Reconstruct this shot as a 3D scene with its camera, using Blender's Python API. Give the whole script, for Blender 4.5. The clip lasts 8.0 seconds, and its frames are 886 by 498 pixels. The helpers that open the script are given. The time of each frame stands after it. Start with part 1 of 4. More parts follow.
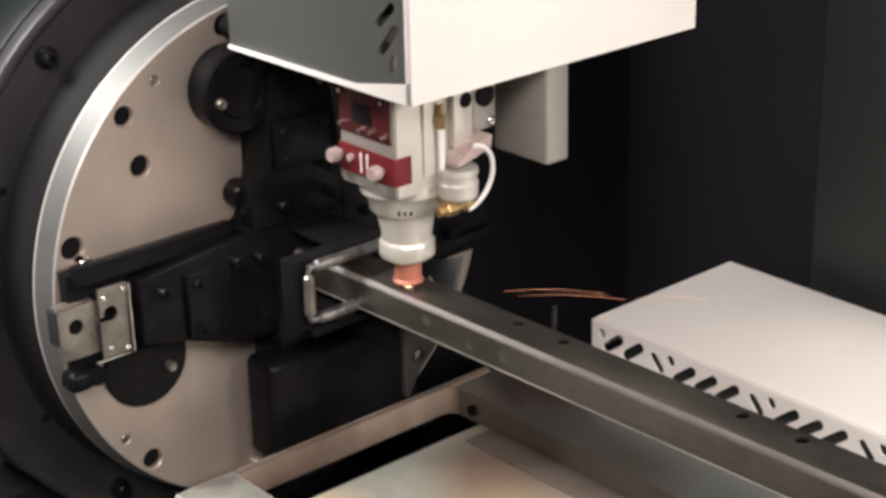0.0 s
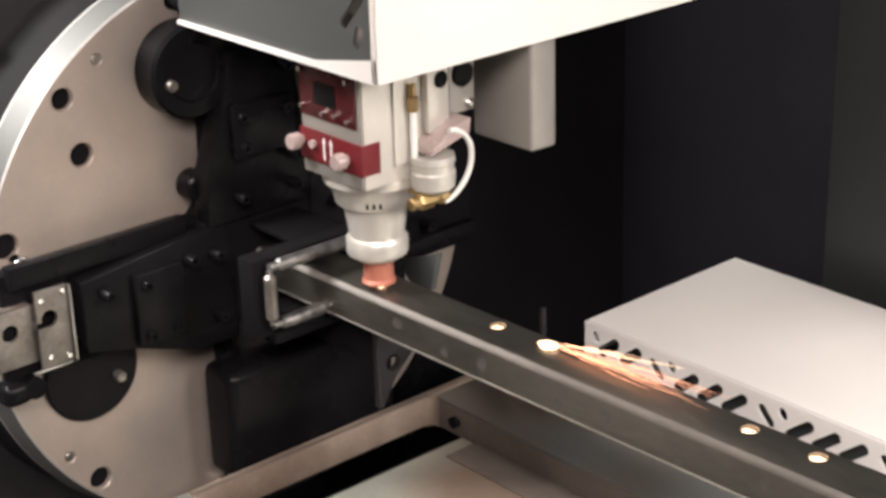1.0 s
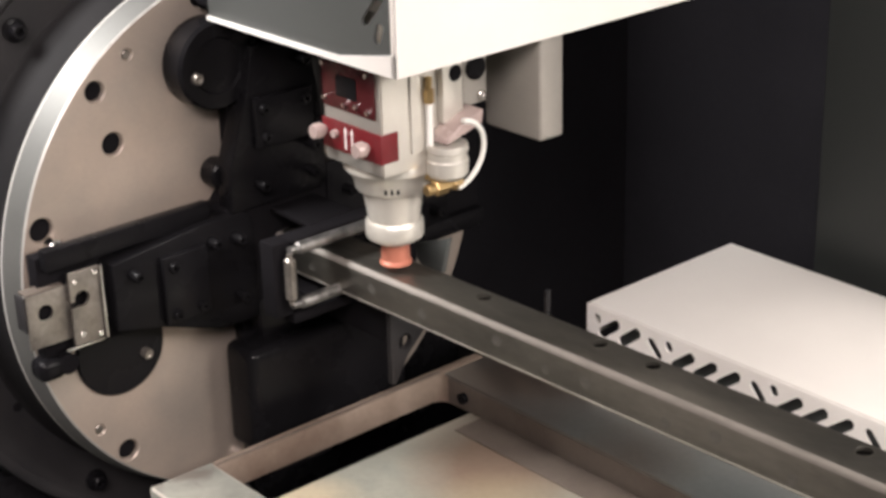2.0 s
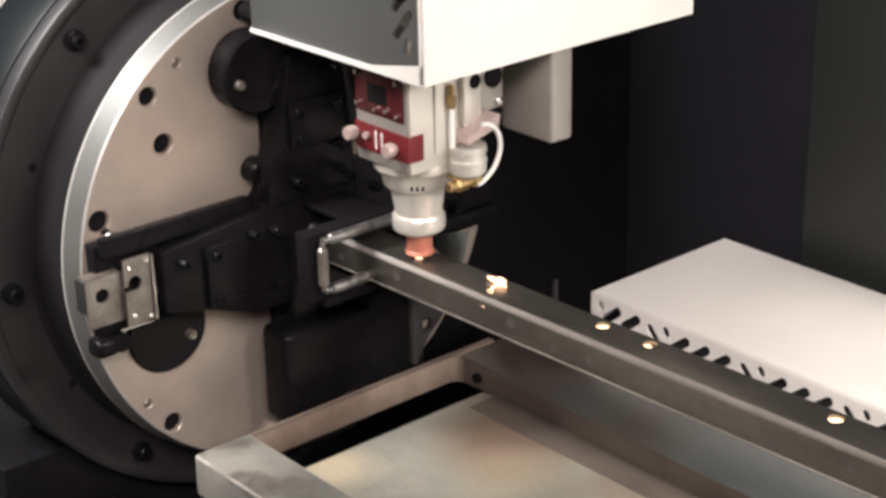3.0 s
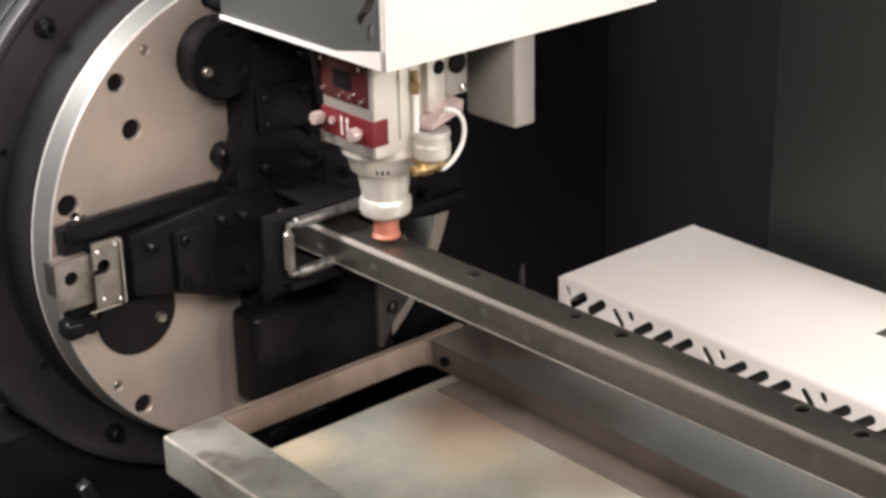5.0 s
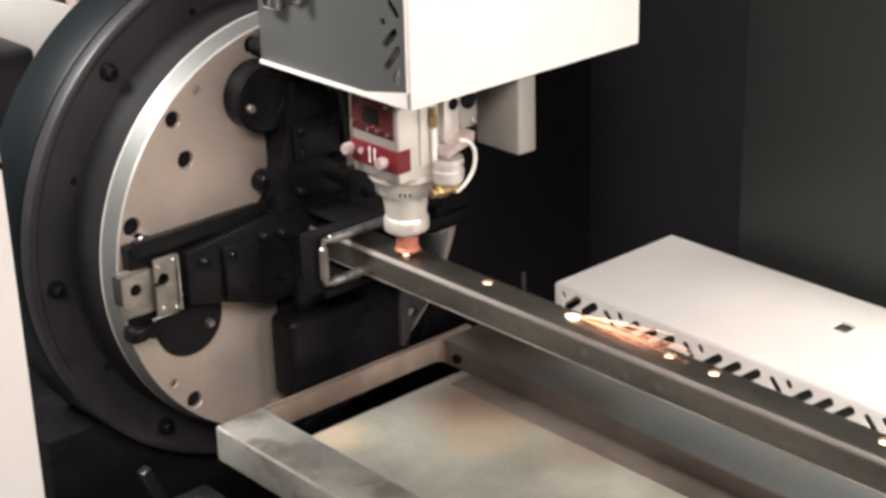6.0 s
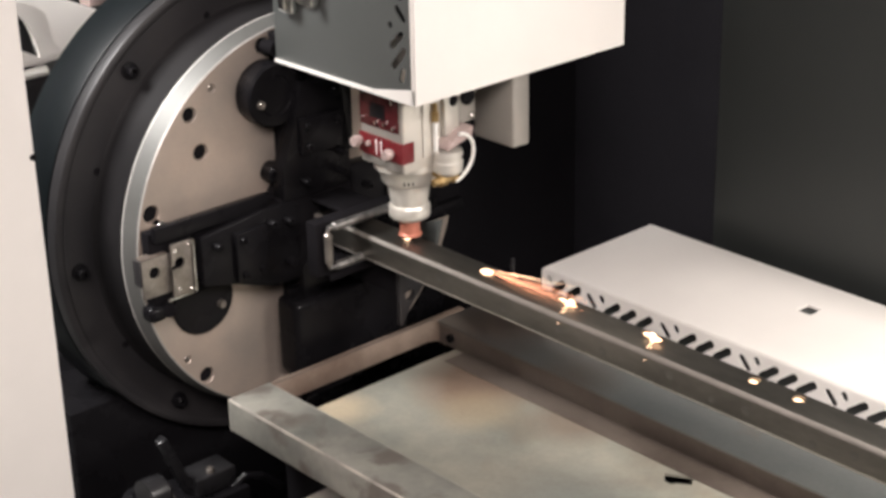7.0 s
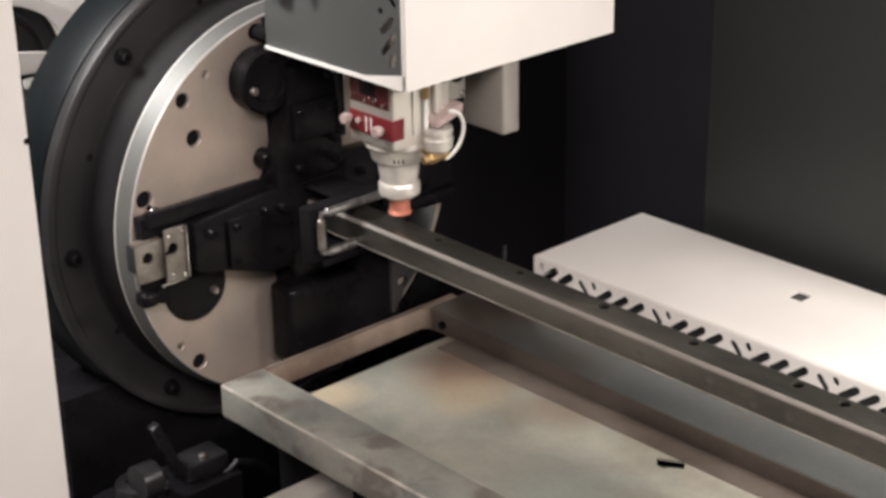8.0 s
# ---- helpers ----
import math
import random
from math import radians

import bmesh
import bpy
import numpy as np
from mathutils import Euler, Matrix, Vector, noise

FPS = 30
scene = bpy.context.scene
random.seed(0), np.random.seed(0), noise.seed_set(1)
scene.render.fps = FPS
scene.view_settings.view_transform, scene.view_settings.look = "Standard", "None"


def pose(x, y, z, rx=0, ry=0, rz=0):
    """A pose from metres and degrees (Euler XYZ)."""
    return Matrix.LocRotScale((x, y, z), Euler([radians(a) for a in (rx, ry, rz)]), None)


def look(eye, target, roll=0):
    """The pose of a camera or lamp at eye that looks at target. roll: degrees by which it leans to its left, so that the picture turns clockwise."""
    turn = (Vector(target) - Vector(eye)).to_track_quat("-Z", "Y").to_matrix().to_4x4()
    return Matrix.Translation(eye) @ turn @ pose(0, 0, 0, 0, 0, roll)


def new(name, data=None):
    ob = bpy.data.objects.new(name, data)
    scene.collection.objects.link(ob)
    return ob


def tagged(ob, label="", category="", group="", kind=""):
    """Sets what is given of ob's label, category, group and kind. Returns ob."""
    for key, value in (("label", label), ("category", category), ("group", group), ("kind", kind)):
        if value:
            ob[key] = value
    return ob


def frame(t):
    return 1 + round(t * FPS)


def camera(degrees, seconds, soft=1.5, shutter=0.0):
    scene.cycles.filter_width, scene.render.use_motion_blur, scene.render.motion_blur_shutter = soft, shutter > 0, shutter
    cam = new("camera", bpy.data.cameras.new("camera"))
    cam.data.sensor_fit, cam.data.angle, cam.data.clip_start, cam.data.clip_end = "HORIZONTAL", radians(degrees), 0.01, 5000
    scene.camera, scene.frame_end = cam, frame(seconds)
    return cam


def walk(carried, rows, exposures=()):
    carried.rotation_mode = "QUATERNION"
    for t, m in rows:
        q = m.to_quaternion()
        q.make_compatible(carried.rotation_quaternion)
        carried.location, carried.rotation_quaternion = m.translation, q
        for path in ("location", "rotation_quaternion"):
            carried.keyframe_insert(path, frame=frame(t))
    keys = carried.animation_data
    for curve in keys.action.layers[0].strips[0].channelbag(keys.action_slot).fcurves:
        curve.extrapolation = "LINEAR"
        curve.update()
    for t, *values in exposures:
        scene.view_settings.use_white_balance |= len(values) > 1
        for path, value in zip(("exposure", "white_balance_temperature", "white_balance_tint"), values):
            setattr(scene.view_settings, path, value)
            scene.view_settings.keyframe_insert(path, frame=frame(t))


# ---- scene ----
LENS = 28.93
cam = camera(LENS, 8.0, soft=3.3)

# seconds, eye, target, roll
PATH = [
    (0.0, (1.5018, -0.8615, 0.5328), (0.4481, 0.0453, -0.0307), -1.44),
    (0.5, (1.4545, -0.8136, 0.5025), (0.4021, 0.0961, -0.0586), -1.5),
    (1.0, (1.3885, -0.739, 0.4651), (0.3381, 0.1698, -0.1014), -1.63),
    (1.5, (1.3913, -0.7436, 0.4662), (0.3424, 0.1613, -0.109), -1.62),
    (2.8, (1.5731, -0.9235, 0.565), (0.5205, -0.0239, -0.0117), -1.4),
    (3.0, (1.5722, -0.9266, 0.5604), (0.5201, -0.0261, -0.0158), -1.27),
    (3.5, (1.5626, -0.9236, 0.5753), (0.5203, -0.0223, -0.0173), -1.04),
    (4.0, (1.5745, -0.9248, 0.5605), (0.5266, -0.0221, -0.0201), -1.24),
    (4.5, (1.5699, -0.9259, 0.5631), (0.5288, -0.0193, -0.0235), -1.18),
    (4.7, (1.5907, -0.8972, 0.5556), (0.5346, -0.0055, -0.0272), -1.26),
    (6.0, (1.7921, -1.1308, 0.6808), (0.7546, -0.2133, 0.1049), -1.62),
    (6.5, (1.9119, -1.2559, 0.7603), (0.8824, -0.333, 0.1786), -1.54),
    (7.0, (1.912, -1.253, 0.7446), (0.8841, -0.329, 0.1618), -1.22),
    (7.5, (1.9052, -1.266, 0.7437), (0.8848, -0.3368, 0.1562), -0.98),
    (8.0, (1.9158, -1.2697, 0.7267), (0.8957, -0.3363, 0.145), -1.0),
]
walk(cam, [(t, look(e, g, r)) for t, e, g, r in PATH], exposures=[(0.0, 0.06), (1.0, 0.24), (3.5, 0.22), (6.0, 0.26), (7.0, 0.06), (8.0, -0.06)])

# ---- light: dim hall, with unseen area lamps added round the open machine ----
world = bpy.data.worlds.new("hall_air")
world.use_nodes = True
scene.world = world
world.node_tree.nodes["Background"].inputs[0].default_value = (0.9, 0.95, 1.0, 1)
world.node_tree.nodes["Background"].inputs[1].default_value = 0.62


def area(name, eye, target, sx, sy, watts, colour):
    lamp = bpy.data.lights.new(name, "AREA")
    lamp.shape, lamp.size, lamp.size_y, lamp.energy, lamp.color = "RECTANGLE", sx, sy, watts, colour
    ob = new(name, lamp)
    ob.matrix_world = look(eye, target)
    return ob


# added low inside the machine to brighten the white cover's right end
area("added_lamp", (1.58, 0.57, 0.52), (1.45, 0.57, -0.3), 0.8, 0.25, 36, (1.0, 0.93, 0.87))
# unseen main light, placed high on the open side
area("added_lamp", (2.4, -1.75, 1.85), (0.3, 0.0, -0.2), 2.0, 0.8, 107, (1.0, 0.885, 0.86))
# added fill for the white shell behind the chuck
area("added_lamp", (-0.6, -1.05, 1.5), (-0.85, 0.2, -0.05), 0.8, 0.5, 92, (1.0, 0.97, 0.95))

# ---- materials ----


def material(name, colour, rough=0.5, metal=0.0, vary=0.15, scale=12.0, grain=180.0, bump=0.15, tint=None, spread=0.0, stretch=(1, 1, 1), spec=0.5, blot=None, blot_scale=5.0, blot_cut=0.56, blot_soft=0.10, blot_most=0.75, stains_and_shade=()):
    """Two scales of variation: broad blotches and fine grain; tint is a second colour that blotches run into."""
    m = bpy.data.materials.new(name)
    m.use_nodes = True
    nt = m.node_tree
    b = nt.nodes["Principled BSDF"]
    b.inputs["Metallic"].default_value = metal
    b.inputs["Specular IOR Level"].default_value = spec
    co = nt.nodes.new("ShaderNodeTexCoord")
    mp = nt.nodes.new("ShaderNodeMapping")
    mp.inputs["Scale"].default_value = stretch
    nt.links.new(co.outputs["Object"], mp.inputs["Vector"])
    n1 = nt.nodes.new("ShaderNodeTexNoise")
    n1.inputs["Scale"].default_value, n1.inputs["Detail"].default_value, n1.inputs["Roughness"].default_value = scale, 6, 0.6
    n2 = nt.nodes.new("ShaderNodeTexNoise")
    n2.inputs["Scale"].default_value, n2.inputs["Detail"].default_value = grain, 3
    nt.links.new(mp.outputs[0], n1.inputs["Vector"])
    nt.links.new(mp.outputs[0], n2.inputs["Vector"])
    r = nt.nodes.new("ShaderNodeValToRGB")
    other = tint or tuple(c * (1 - vary) for c in colour)
    r.color_ramp.elements[0].position, r.color_ramp.elements[0].color = 0.36 + spread, (*other, 1)
    r.color_ramp.elements[1].position, r.color_ramp.elements[1].color = 0.64 + spread, (*colour, 1)
    nt.links.new(n1.outputs["Fac"], r.inputs["Fac"])
    mix = nt.nodes.new("ShaderNodeMix")
    mix.data_type, mix.blend_type = "RGBA", "MULTIPLY"
    mix.inputs["Factor"].default_value = 0.35
    if blot:
        n3 = nt.nodes.new("ShaderNodeTexNoise")
        n3.inputs["Scale"].default_value, n3.inputs["Detail"].default_value, n3.inputs["Distortion"].default_value = blot_scale, 4, 0.6
        nt.links.new(mp.outputs[0], n3.inputs["Vector"])
        lim = nt.nodes.new("ShaderNodeMapRange")
        lim.inputs["From Min"].default_value, lim.inputs["From Max"].default_value = blot_cut, blot_cut + blot_soft
        lim.inputs["To Max"].default_value = blot_most
        nt.links.new(n3.outputs["Fac"], lim.inputs["Value"])
        stain_shade_mix = nt.nodes.new("ShaderNodeMix")
        stain_shade_mix.data_type = "RGBA"
        nt.links.new(lim.outputs[0], stain_shade_mix.inputs["Factor"])
        nt.links.new(r.outputs["Color"], stain_shade_mix.inputs["A"])
        stain_shade_mix.inputs["B"].default_value = (*blot, 1)
        nt.links.new(stain_shade_mix.outputs["Result"], mix.inputs["A"])
    else:
        nt.links.new(r.outputs["Color"], mix.inputs["A"])
    # placed patches: discolouring on the sheet, painted tube shadow on the far rail
    for sx, sy, size, shade, most in stains_and_shade:
        far = nt.nodes.new("ShaderNodeVectorMath")
        far.operation = "DISTANCE"
        far.inputs[1].default_value = (sx, sy, -0.032)
        nt.links.new(co.outputs["Object"], far.inputs[0])
        ragged = nt.nodes.new("ShaderNodeMath")
        ragged.operation, ragged.inputs[1].default_value = "MULTIPLY_ADD", -0.9 * size
        nt.links.new(n1.outputs["Fac"], ragged.inputs[0])
        nt.links.new(far.outputs["Value"], ragged.inputs[2])
        lim = nt.nodes.new("ShaderNodeMapRange")
        lim.inputs["From Min"].default_value, lim.inputs["From Max"].default_value = size * 0.6, -0.1 * size
        lim.inputs["To Max"].default_value = most
        nt.links.new(ragged.outputs[0], lim.inputs["Value"])
        stain_shade_mix = nt.nodes.new("ShaderNodeMix")
        stain_shade_mix.data_type = "RGBA"
        stain_shade_mix.inputs["B"].default_value = (*shade, 1)
        nt.links.new(lim.outputs[0], stain_shade_mix.inputs["Factor"])
        nt.links.new(mix.inputs["A"].links[0].from_socket, stain_shade_mix.inputs["A"])
        nt.links.new(stain_shade_mix.outputs["Result"], mix.inputs["A"])
    g = nt.nodes.new("ShaderNodeMapRange")
    g.inputs["From Min"].default_value, g.inputs["From Max"].default_value = 0.3, 0.7
    g.inputs["To Min"].default_value, g.inputs["To Max"].default_value = 1 - vary, 1.0
    nt.links.new(n2.outputs["Fac"], g.inputs["Value"])
    nt.links.new(g.outputs[0], mix.inputs["B"])
    nt.links.new(mix.outputs["Result"], b.inputs["Base Color"])
    rr = nt.nodes.new("ShaderNodeMapRange")
    rr.inputs["To Min"].default_value, rr.inputs["To Max"].default_value = max(0.05, rough - 0.1), min(1, rough + 0.1)
    nt.links.new(n1.outputs["Fac"], rr.inputs["Value"])
    nt.links.new(rr.outputs[0], b.inputs["Roughness"])
    if bump:
        bp = nt.nodes.new("ShaderNodeBump")
        bp.inputs["Strength"].default_value, bp.inputs["Distance"].default_value = bump, 0.001
        nt.links.new(n2.outputs["Fac"], bp.inputs["Height"])
        nt.links.new(bp.outputs[0], b.inputs["Normal"])
    return m


def glow(name, colour, strength):
    m = bpy.data.materials.new(name)
    m.use_nodes = True
    b = m.node_tree.nodes["Principled BSDF"]
    b.inputs["Base Color"].default_value = (*colour, 1)
    b.inputs["Emission Color"].default_value = (*colour, 1)
    b.inputs["Emission Strength"].default_value = strength
    return m


WHITE = material("white_powder_coat", (0.80, 0.77, 0.73), 0.45, 0, 0.05, 5, 400, 0.08)
GREY_PAINT = material("grey_powder_coat", (0.078, 0.083, 0.080), 0.5, 0, 0.12, 5, 400, 0.1)
PLATE_STEEL = material("ground_plate_steel", (0.47, 0.385, 0.322), 0.42, 0.45, 0.12, 6, 220, 0.08, tint=(0.36, 0.315, 0.275), stretch=(1, 1, 1))
RIM_EDGE = material("bright_rim_arris", (0.52, 0.505, 0.475), 0.38, 0.3, 0.12, 20, 200, 0.05)
RIM = material("dark_rim_paint", (0.017, 0.016, 0.0168), 0.5, 0.0, 0.35, 7, 260, 0.2, tint=(0.011, 0.0105, 0.0112), spec=0.15)
EDGE_STEEL = material("turned_edge_steel", (0.150, 0.150, 0.143), 0.5, 0.45, 0.15, 8, 200, 0.05)
BLACK = material("black_oxide_steel", (0.0086, 0.0082, 0.0094), 0.27, 0.0, 0.3, 9, 160, 0.2, spec=0.11)
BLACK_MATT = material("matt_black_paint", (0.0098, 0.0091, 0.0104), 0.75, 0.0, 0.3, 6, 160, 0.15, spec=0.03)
OILY = material("oily_grey_casting", (0.024, 0.0235, 0.025), 0.28, 0.2, 0.4, 18, 200, 0.3, tint=(0.011, 0.011, 0.0125), spec=0.4)
CAST = material("dark_painted_casting", (0.030, 0.028, 0.029), 0.44, 0.0, 0.35, 7, 260, 0.25, tint=(0.017, 0.0165, 0.018), spec=0.36)
DRUM = material("blue_black_drum_paint", (0.0065, 0.0088, 0.0102), 0.45, 0.0, 0.3, 5, 200, 0.15, spec=0.13)
WALL_DARK = material("dark_grey_enclosure_paint", (0.032, 0.0355, 0.034), 0.5, 0, 0.15, 3, 300, 0.1)
VOID = material("black_enclosure_paint", (0.0165, 0.0155, 0.0180), 0.85, 0, 0.3, 3, 100, 0.1, spec=0.02)
TRAY = material("worn_tray_steel", (0.39, 0.385, 0.34), 0.40, 0.35, 0.3, 9, 120, 0.15, tint=(0.22, 0.225, 0.205), blot=(0.15, 0.125, 0.11), blot_scale=14, blot_cut=0.56)
# large dark patch near the chuck is the tube's shadow, put into the colour
FAR_STEEL = material("smooth_blued_steel", (0.245, 0.256, 0.246), 0.32, 0.6, 0.25, 5, 150, 0.1, tint=(0.20, 0.215, 0.215), spread=0.01, blot=(0.24, 0.20, 0.165), blot_scale=7, blot_cut=0.60, blot_soft=0.2,
                     stains_and_shade=((0.20, 0.40, 0.17, (0.115, 0.085, 0.068), 0.85), (0.40, 0.36, 0.08, (0.16, 0.12, 0.095), 0.6)))
SHEET = material("heat_stained_sheet_steel", (0.43, 0.415, 0.345), 0.38, 0.25, 0.25, 7, 150, 0.15, tint=(0.265, 0.275, 0.24), spread=-0.01, blot=(0.25, 0.20, 0.145), blot_scale=6.0, blot_cut=0.50, blot_soft=0.22, blot_most=0.6,
                 stains_and_shade=((0.27, 0.28, 0.11, (0.19, 0.12, 0.085), 0.85), (0.195, 0.09, 0.06, (0.62, 0.52, 0.36), 0.75), (0.34, 0.22, 0.07, (0.42, 0.34, 0.23), 0.6), (0.62, 0.12, 0.12, (0.33, 0.36, 0.33), 0.7), (0.45, 0.30, 0.08, (0.22, 0.15, 0.11), 0.6)))
LINER = material("brown_steel", (0.155, 0.128, 0.108), 0.5, 0.2, 0.3, 9, 160, 0.2, tint=(0.09, 0.072, 0.06))
RUST = material("rusty_inner_steel", (0.25, 0.195, 0.155), 0.6, 0.1, 0.25, 11, 160, 0.25, tint=(0.15, 0.105, 0.08))
TUBE = material("mill_scale_tube_steel", (0.215, 0.204, 0.178), 0.38, 0.9, 0.3, 14, 240, 0.2, tint=(0.125, 0.119, 0.106), stretch=(0.35, 1, 1), blot=(0.26, 0.245, 0.22), blot_scale=26, blot_cut=0.66)
# highlight on the tube's near top corner, put into the colour
TUBE_SHEEN = material("tube_corner_sheen", (0.30, 0.275, 0.25), 0.6, 0.45, 0.3, 20, 240, 0.2, tint=(0.20, 0.185, 0.165), stretch=(0.3, 1, 1))
TUBE_PALE = material("pale_tube_spot", (0.21, 0.20, 0.18), 0.45, 0.75, 0.25, 60, 300, 0.1)
# painted glint for the tube's near bottom edge
TUBE_GLINT = material("tube_edge_glint", (0.80, 0.77, 0.71), 0.4, 0.35, 0.25, 25, 240, 0.2, tint=(0.40, 0.37, 0.33), stretch=(0.3, 1, 1))
TUBE_IN = material("tube_bore_scale", (0.03, 0.027, 0.025), 0.7, 0.2, 0.3, 20, 200, 0.2)
RAIL_EDGE = material("rubbed_rail_edge", (0.66, 0.61, 0.54), 0.42, 0.3, 0.3, 22, 200, 0.2, tint=(0.36, 0.34, 0.31))
ALU = material("brushed_aluminium", (0.68, 0.65, 0.59), 0.34, 0.5, 0.10, 14, 300, 0.05)
ALU_DARK = material("grey_anodised_aluminium", (0.34, 0.32, 0.29), 0.42, 0.4, 0.12, 14, 300, 0.05)
ROLLER = material("scuffed_roller_steel", (0.36, 0.35, 0.34), 0.38, 0.8, 0.35, 45, 200, 0.12, tint=(0.10, 0.098, 0.095))
CHROME = material("polished_steel", (0.70, 0.69, 0.67), 0.2, 1.0, 0.1, 20, 200, 0.04)
RED = material("red_anodised_label", (0.155, 0.011, 0.016), 0.4, 0.1, 0.2, 30, 300, 0.05)
RED_DARK = material("dark_red_window_plate", (0.085, 0.012, 0.015), 0.25, 0.1, 0.4, 40, 200, 0.05)
COPPER = material("warm_copper_nozzle", (0.50, 0.18, 0.12), 0.45, 0.25, 0.15, 40, 300, 0.05)
BRASS = material("brass", (0.60, 0.42, 0.20), 0.3, 0.85, 0.15, 40, 300, 0.05)
BRACKET = material("bare_bracket_steel", (0.36, 0.33, 0.295), 0.34, 0.75, 0.3, 25, 200, 0.1, tint=(0.21, 0.19, 0.17))
CLEAR = material("frosted_plastic", (0.40, 0.31, 0.29), 0.25, 0.1, 0.1, 40, 300, 0.05)
HOSE = material("white_hose_plastic", (0.75, 0.74, 0.70), 0.35, 0, 0.05, 30, 200, 0.0)
INK = material("white_print", (0.75, 0.70, 0.68), 0.5, 0, 0.05, 30, 200, 0.0)
CONCRETE = material("hall_floor_concrete", (0.18, 0.18, 0.17), 0.55, 0, 0.25, 2, 40, 0.3)
PLASTER = material("hall_wall_paint", (0.45, 0.45, 0.43), 0.7, 0, 0.15, 1, 40, 0.2)

# ---- builders ----


def thing(name, label, category, group="", kind="", at=(0, 0, 0)):
    ob = new(name)
    ob.empty_display_size = 0.05
    ob.location = at
    return tagged(ob, label, category, group, kind)


def mesh_of(bm, mats, smooth=None):
    me = bpy.data.meshes.new("mesh")
    bmesh.ops.recalc_face_normals(bm, faces=bm.faces)
    bm.to_mesh(me)
    bm.free()
    for m in mats if isinstance(mats, (list, tuple)) else [mats]:
        me.materials.append(m)
    if smooth is not None:
        me.polygons.foreach_set("use_smooth", [True] * len(me.polygons))
        me.set_sharp_from_angle(angle=radians(smooth))
    return me


def part(name, bm, mats, parent=None, label="", smooth=35, at=None):
    ob = new(name, mesh_of(bm, mats, smooth))
    ob.parent = parent
    if at:
        ob.location = at
    if label:
        ob["label"] = label
    return ob


def lump(*sets):
    """Joins several bmeshes into one."""
    bm = bmesh.new()
    for other in sets:
        me = bpy.data.meshes.new("join")
        other.to_mesh(me)
        other.free()
        bm.from_mesh(me)
        bpy.data.meshes.remove(me)
    return bm


def block(x0, x1, y0, y1, z0, z1, bevel=0.0015, seg=2):
    bm = bmesh.new()
    bmesh.ops.create_cube(bm, size=1)
    bmesh.ops.scale(bm, vec=(x1 - x0, y1 - y0, z1 - z0), verts=bm.verts)
    bmesh.ops.translate(bm, vec=((x0 + x1) / 2, (y0 + y1) / 2, (z0 + z1) / 2), verts=bm.verts)
    if bevel:
        bmesh.ops.bevel(bm, geom=bm.edges[:], offset=bevel, segments=seg, affect="EDGES", profile=0.5)
    return bm


AIM = {"x": Matrix.Rotation(radians(90), 4, "Y"), "y": Matrix.Rotation(radians(-90), 4, "X"), "z": Matrix.Identity(4)}


def lathe(profile, axis="z", at=(0, 0, 0), seg=40):
    """Turns (radius, height) pairs round an axis; closed at both ends if the radius is 0 there."""
    bm = bmesh.new()
    rings = []
    for r, h in profile:
        if r < 1e-6:
            rings.append([bm.verts.new((0, 0, h))])
        else:
            rings.append([bm.verts.new((r * math.cos(2 * math.pi * k / seg), r * math.sin(2 * math.pi * k / seg), h)) for k in range(seg)])
    for a, b in zip(rings, rings[1:]):
        for k in range(seg):
            j = (k + 1) % seg
            if len(a) == 1:
                bm.faces.new((a[0], b[j], b[k]))
            elif len(b) == 1:
                bm.faces.new((a[k], a[j], b[0]))
            else:
                bm.faces.new((a[k], a[j], b[j], b[k]))
    bmesh.ops.transform(bm, matrix=Matrix.Translation(at) @ AIM[axis], verts=bm.verts)
    return bm


def rod(r, h0, h1, axis="z", at=(0, 0, 0), chamfer=0.001, seg=24):
    c = min(chamfer, r * 0.4)
    return lathe([(0, h0), (r - c, h0), (r, h0 + c), (r, h1 - c), (r - c, h1), (0, h1)], axis, at, seg)


def prism(points, d0, d1, axis="y", bevel=0.0):
    """A flat outline pushed through: axis y takes (x, z) points, x takes (y, z), z takes (x, y)."""
    put = {"y": lambda a, b, d: (a, d, b), "x": lambda a, b, d: (d, a, b), "z": lambda a, b, d: (a, b, d)}[axis]
    bm = bmesh.new()
    v0, v1 = [[bm.verts.new(put(a, b, d)) for a, b in points] for d in (d0, d1)]
    bm.faces.new(v0)
    bm.faces.new(v1[::-1])
    n = len(points)
    for k in range(n):
        bm.faces.new((v0[k], v1[k], v1[(k + 1) % n], v0[(k + 1) % n]))
    bmesh.ops.recalc_face_normals(bm, faces=bm.faces)
    if bevel:
        bmesh.ops.bevel(bm, geom=bm.edges[:], offset=bevel, segments=2, affect="EDGES", profile=0.5)
    return bm


def capsule(cx, cz, length, width, turn):
    """Outline of a round-ended slot."""
    out = []
    for side in (0, 1):
        for k in range(7):
            a = math.pi * k / 6 - math.pi / 2 + side * math.pi
            px, pz = (1 - 2 * side) * (length - width) / 2 + width / 2 * math.cos(a), width / 2 * math.sin(a)
            out.append((cx + px * math.cos(turn) - pz * math.sin(turn), cz + px * math.sin(turn) + pz * math.cos(turn)))
    return out


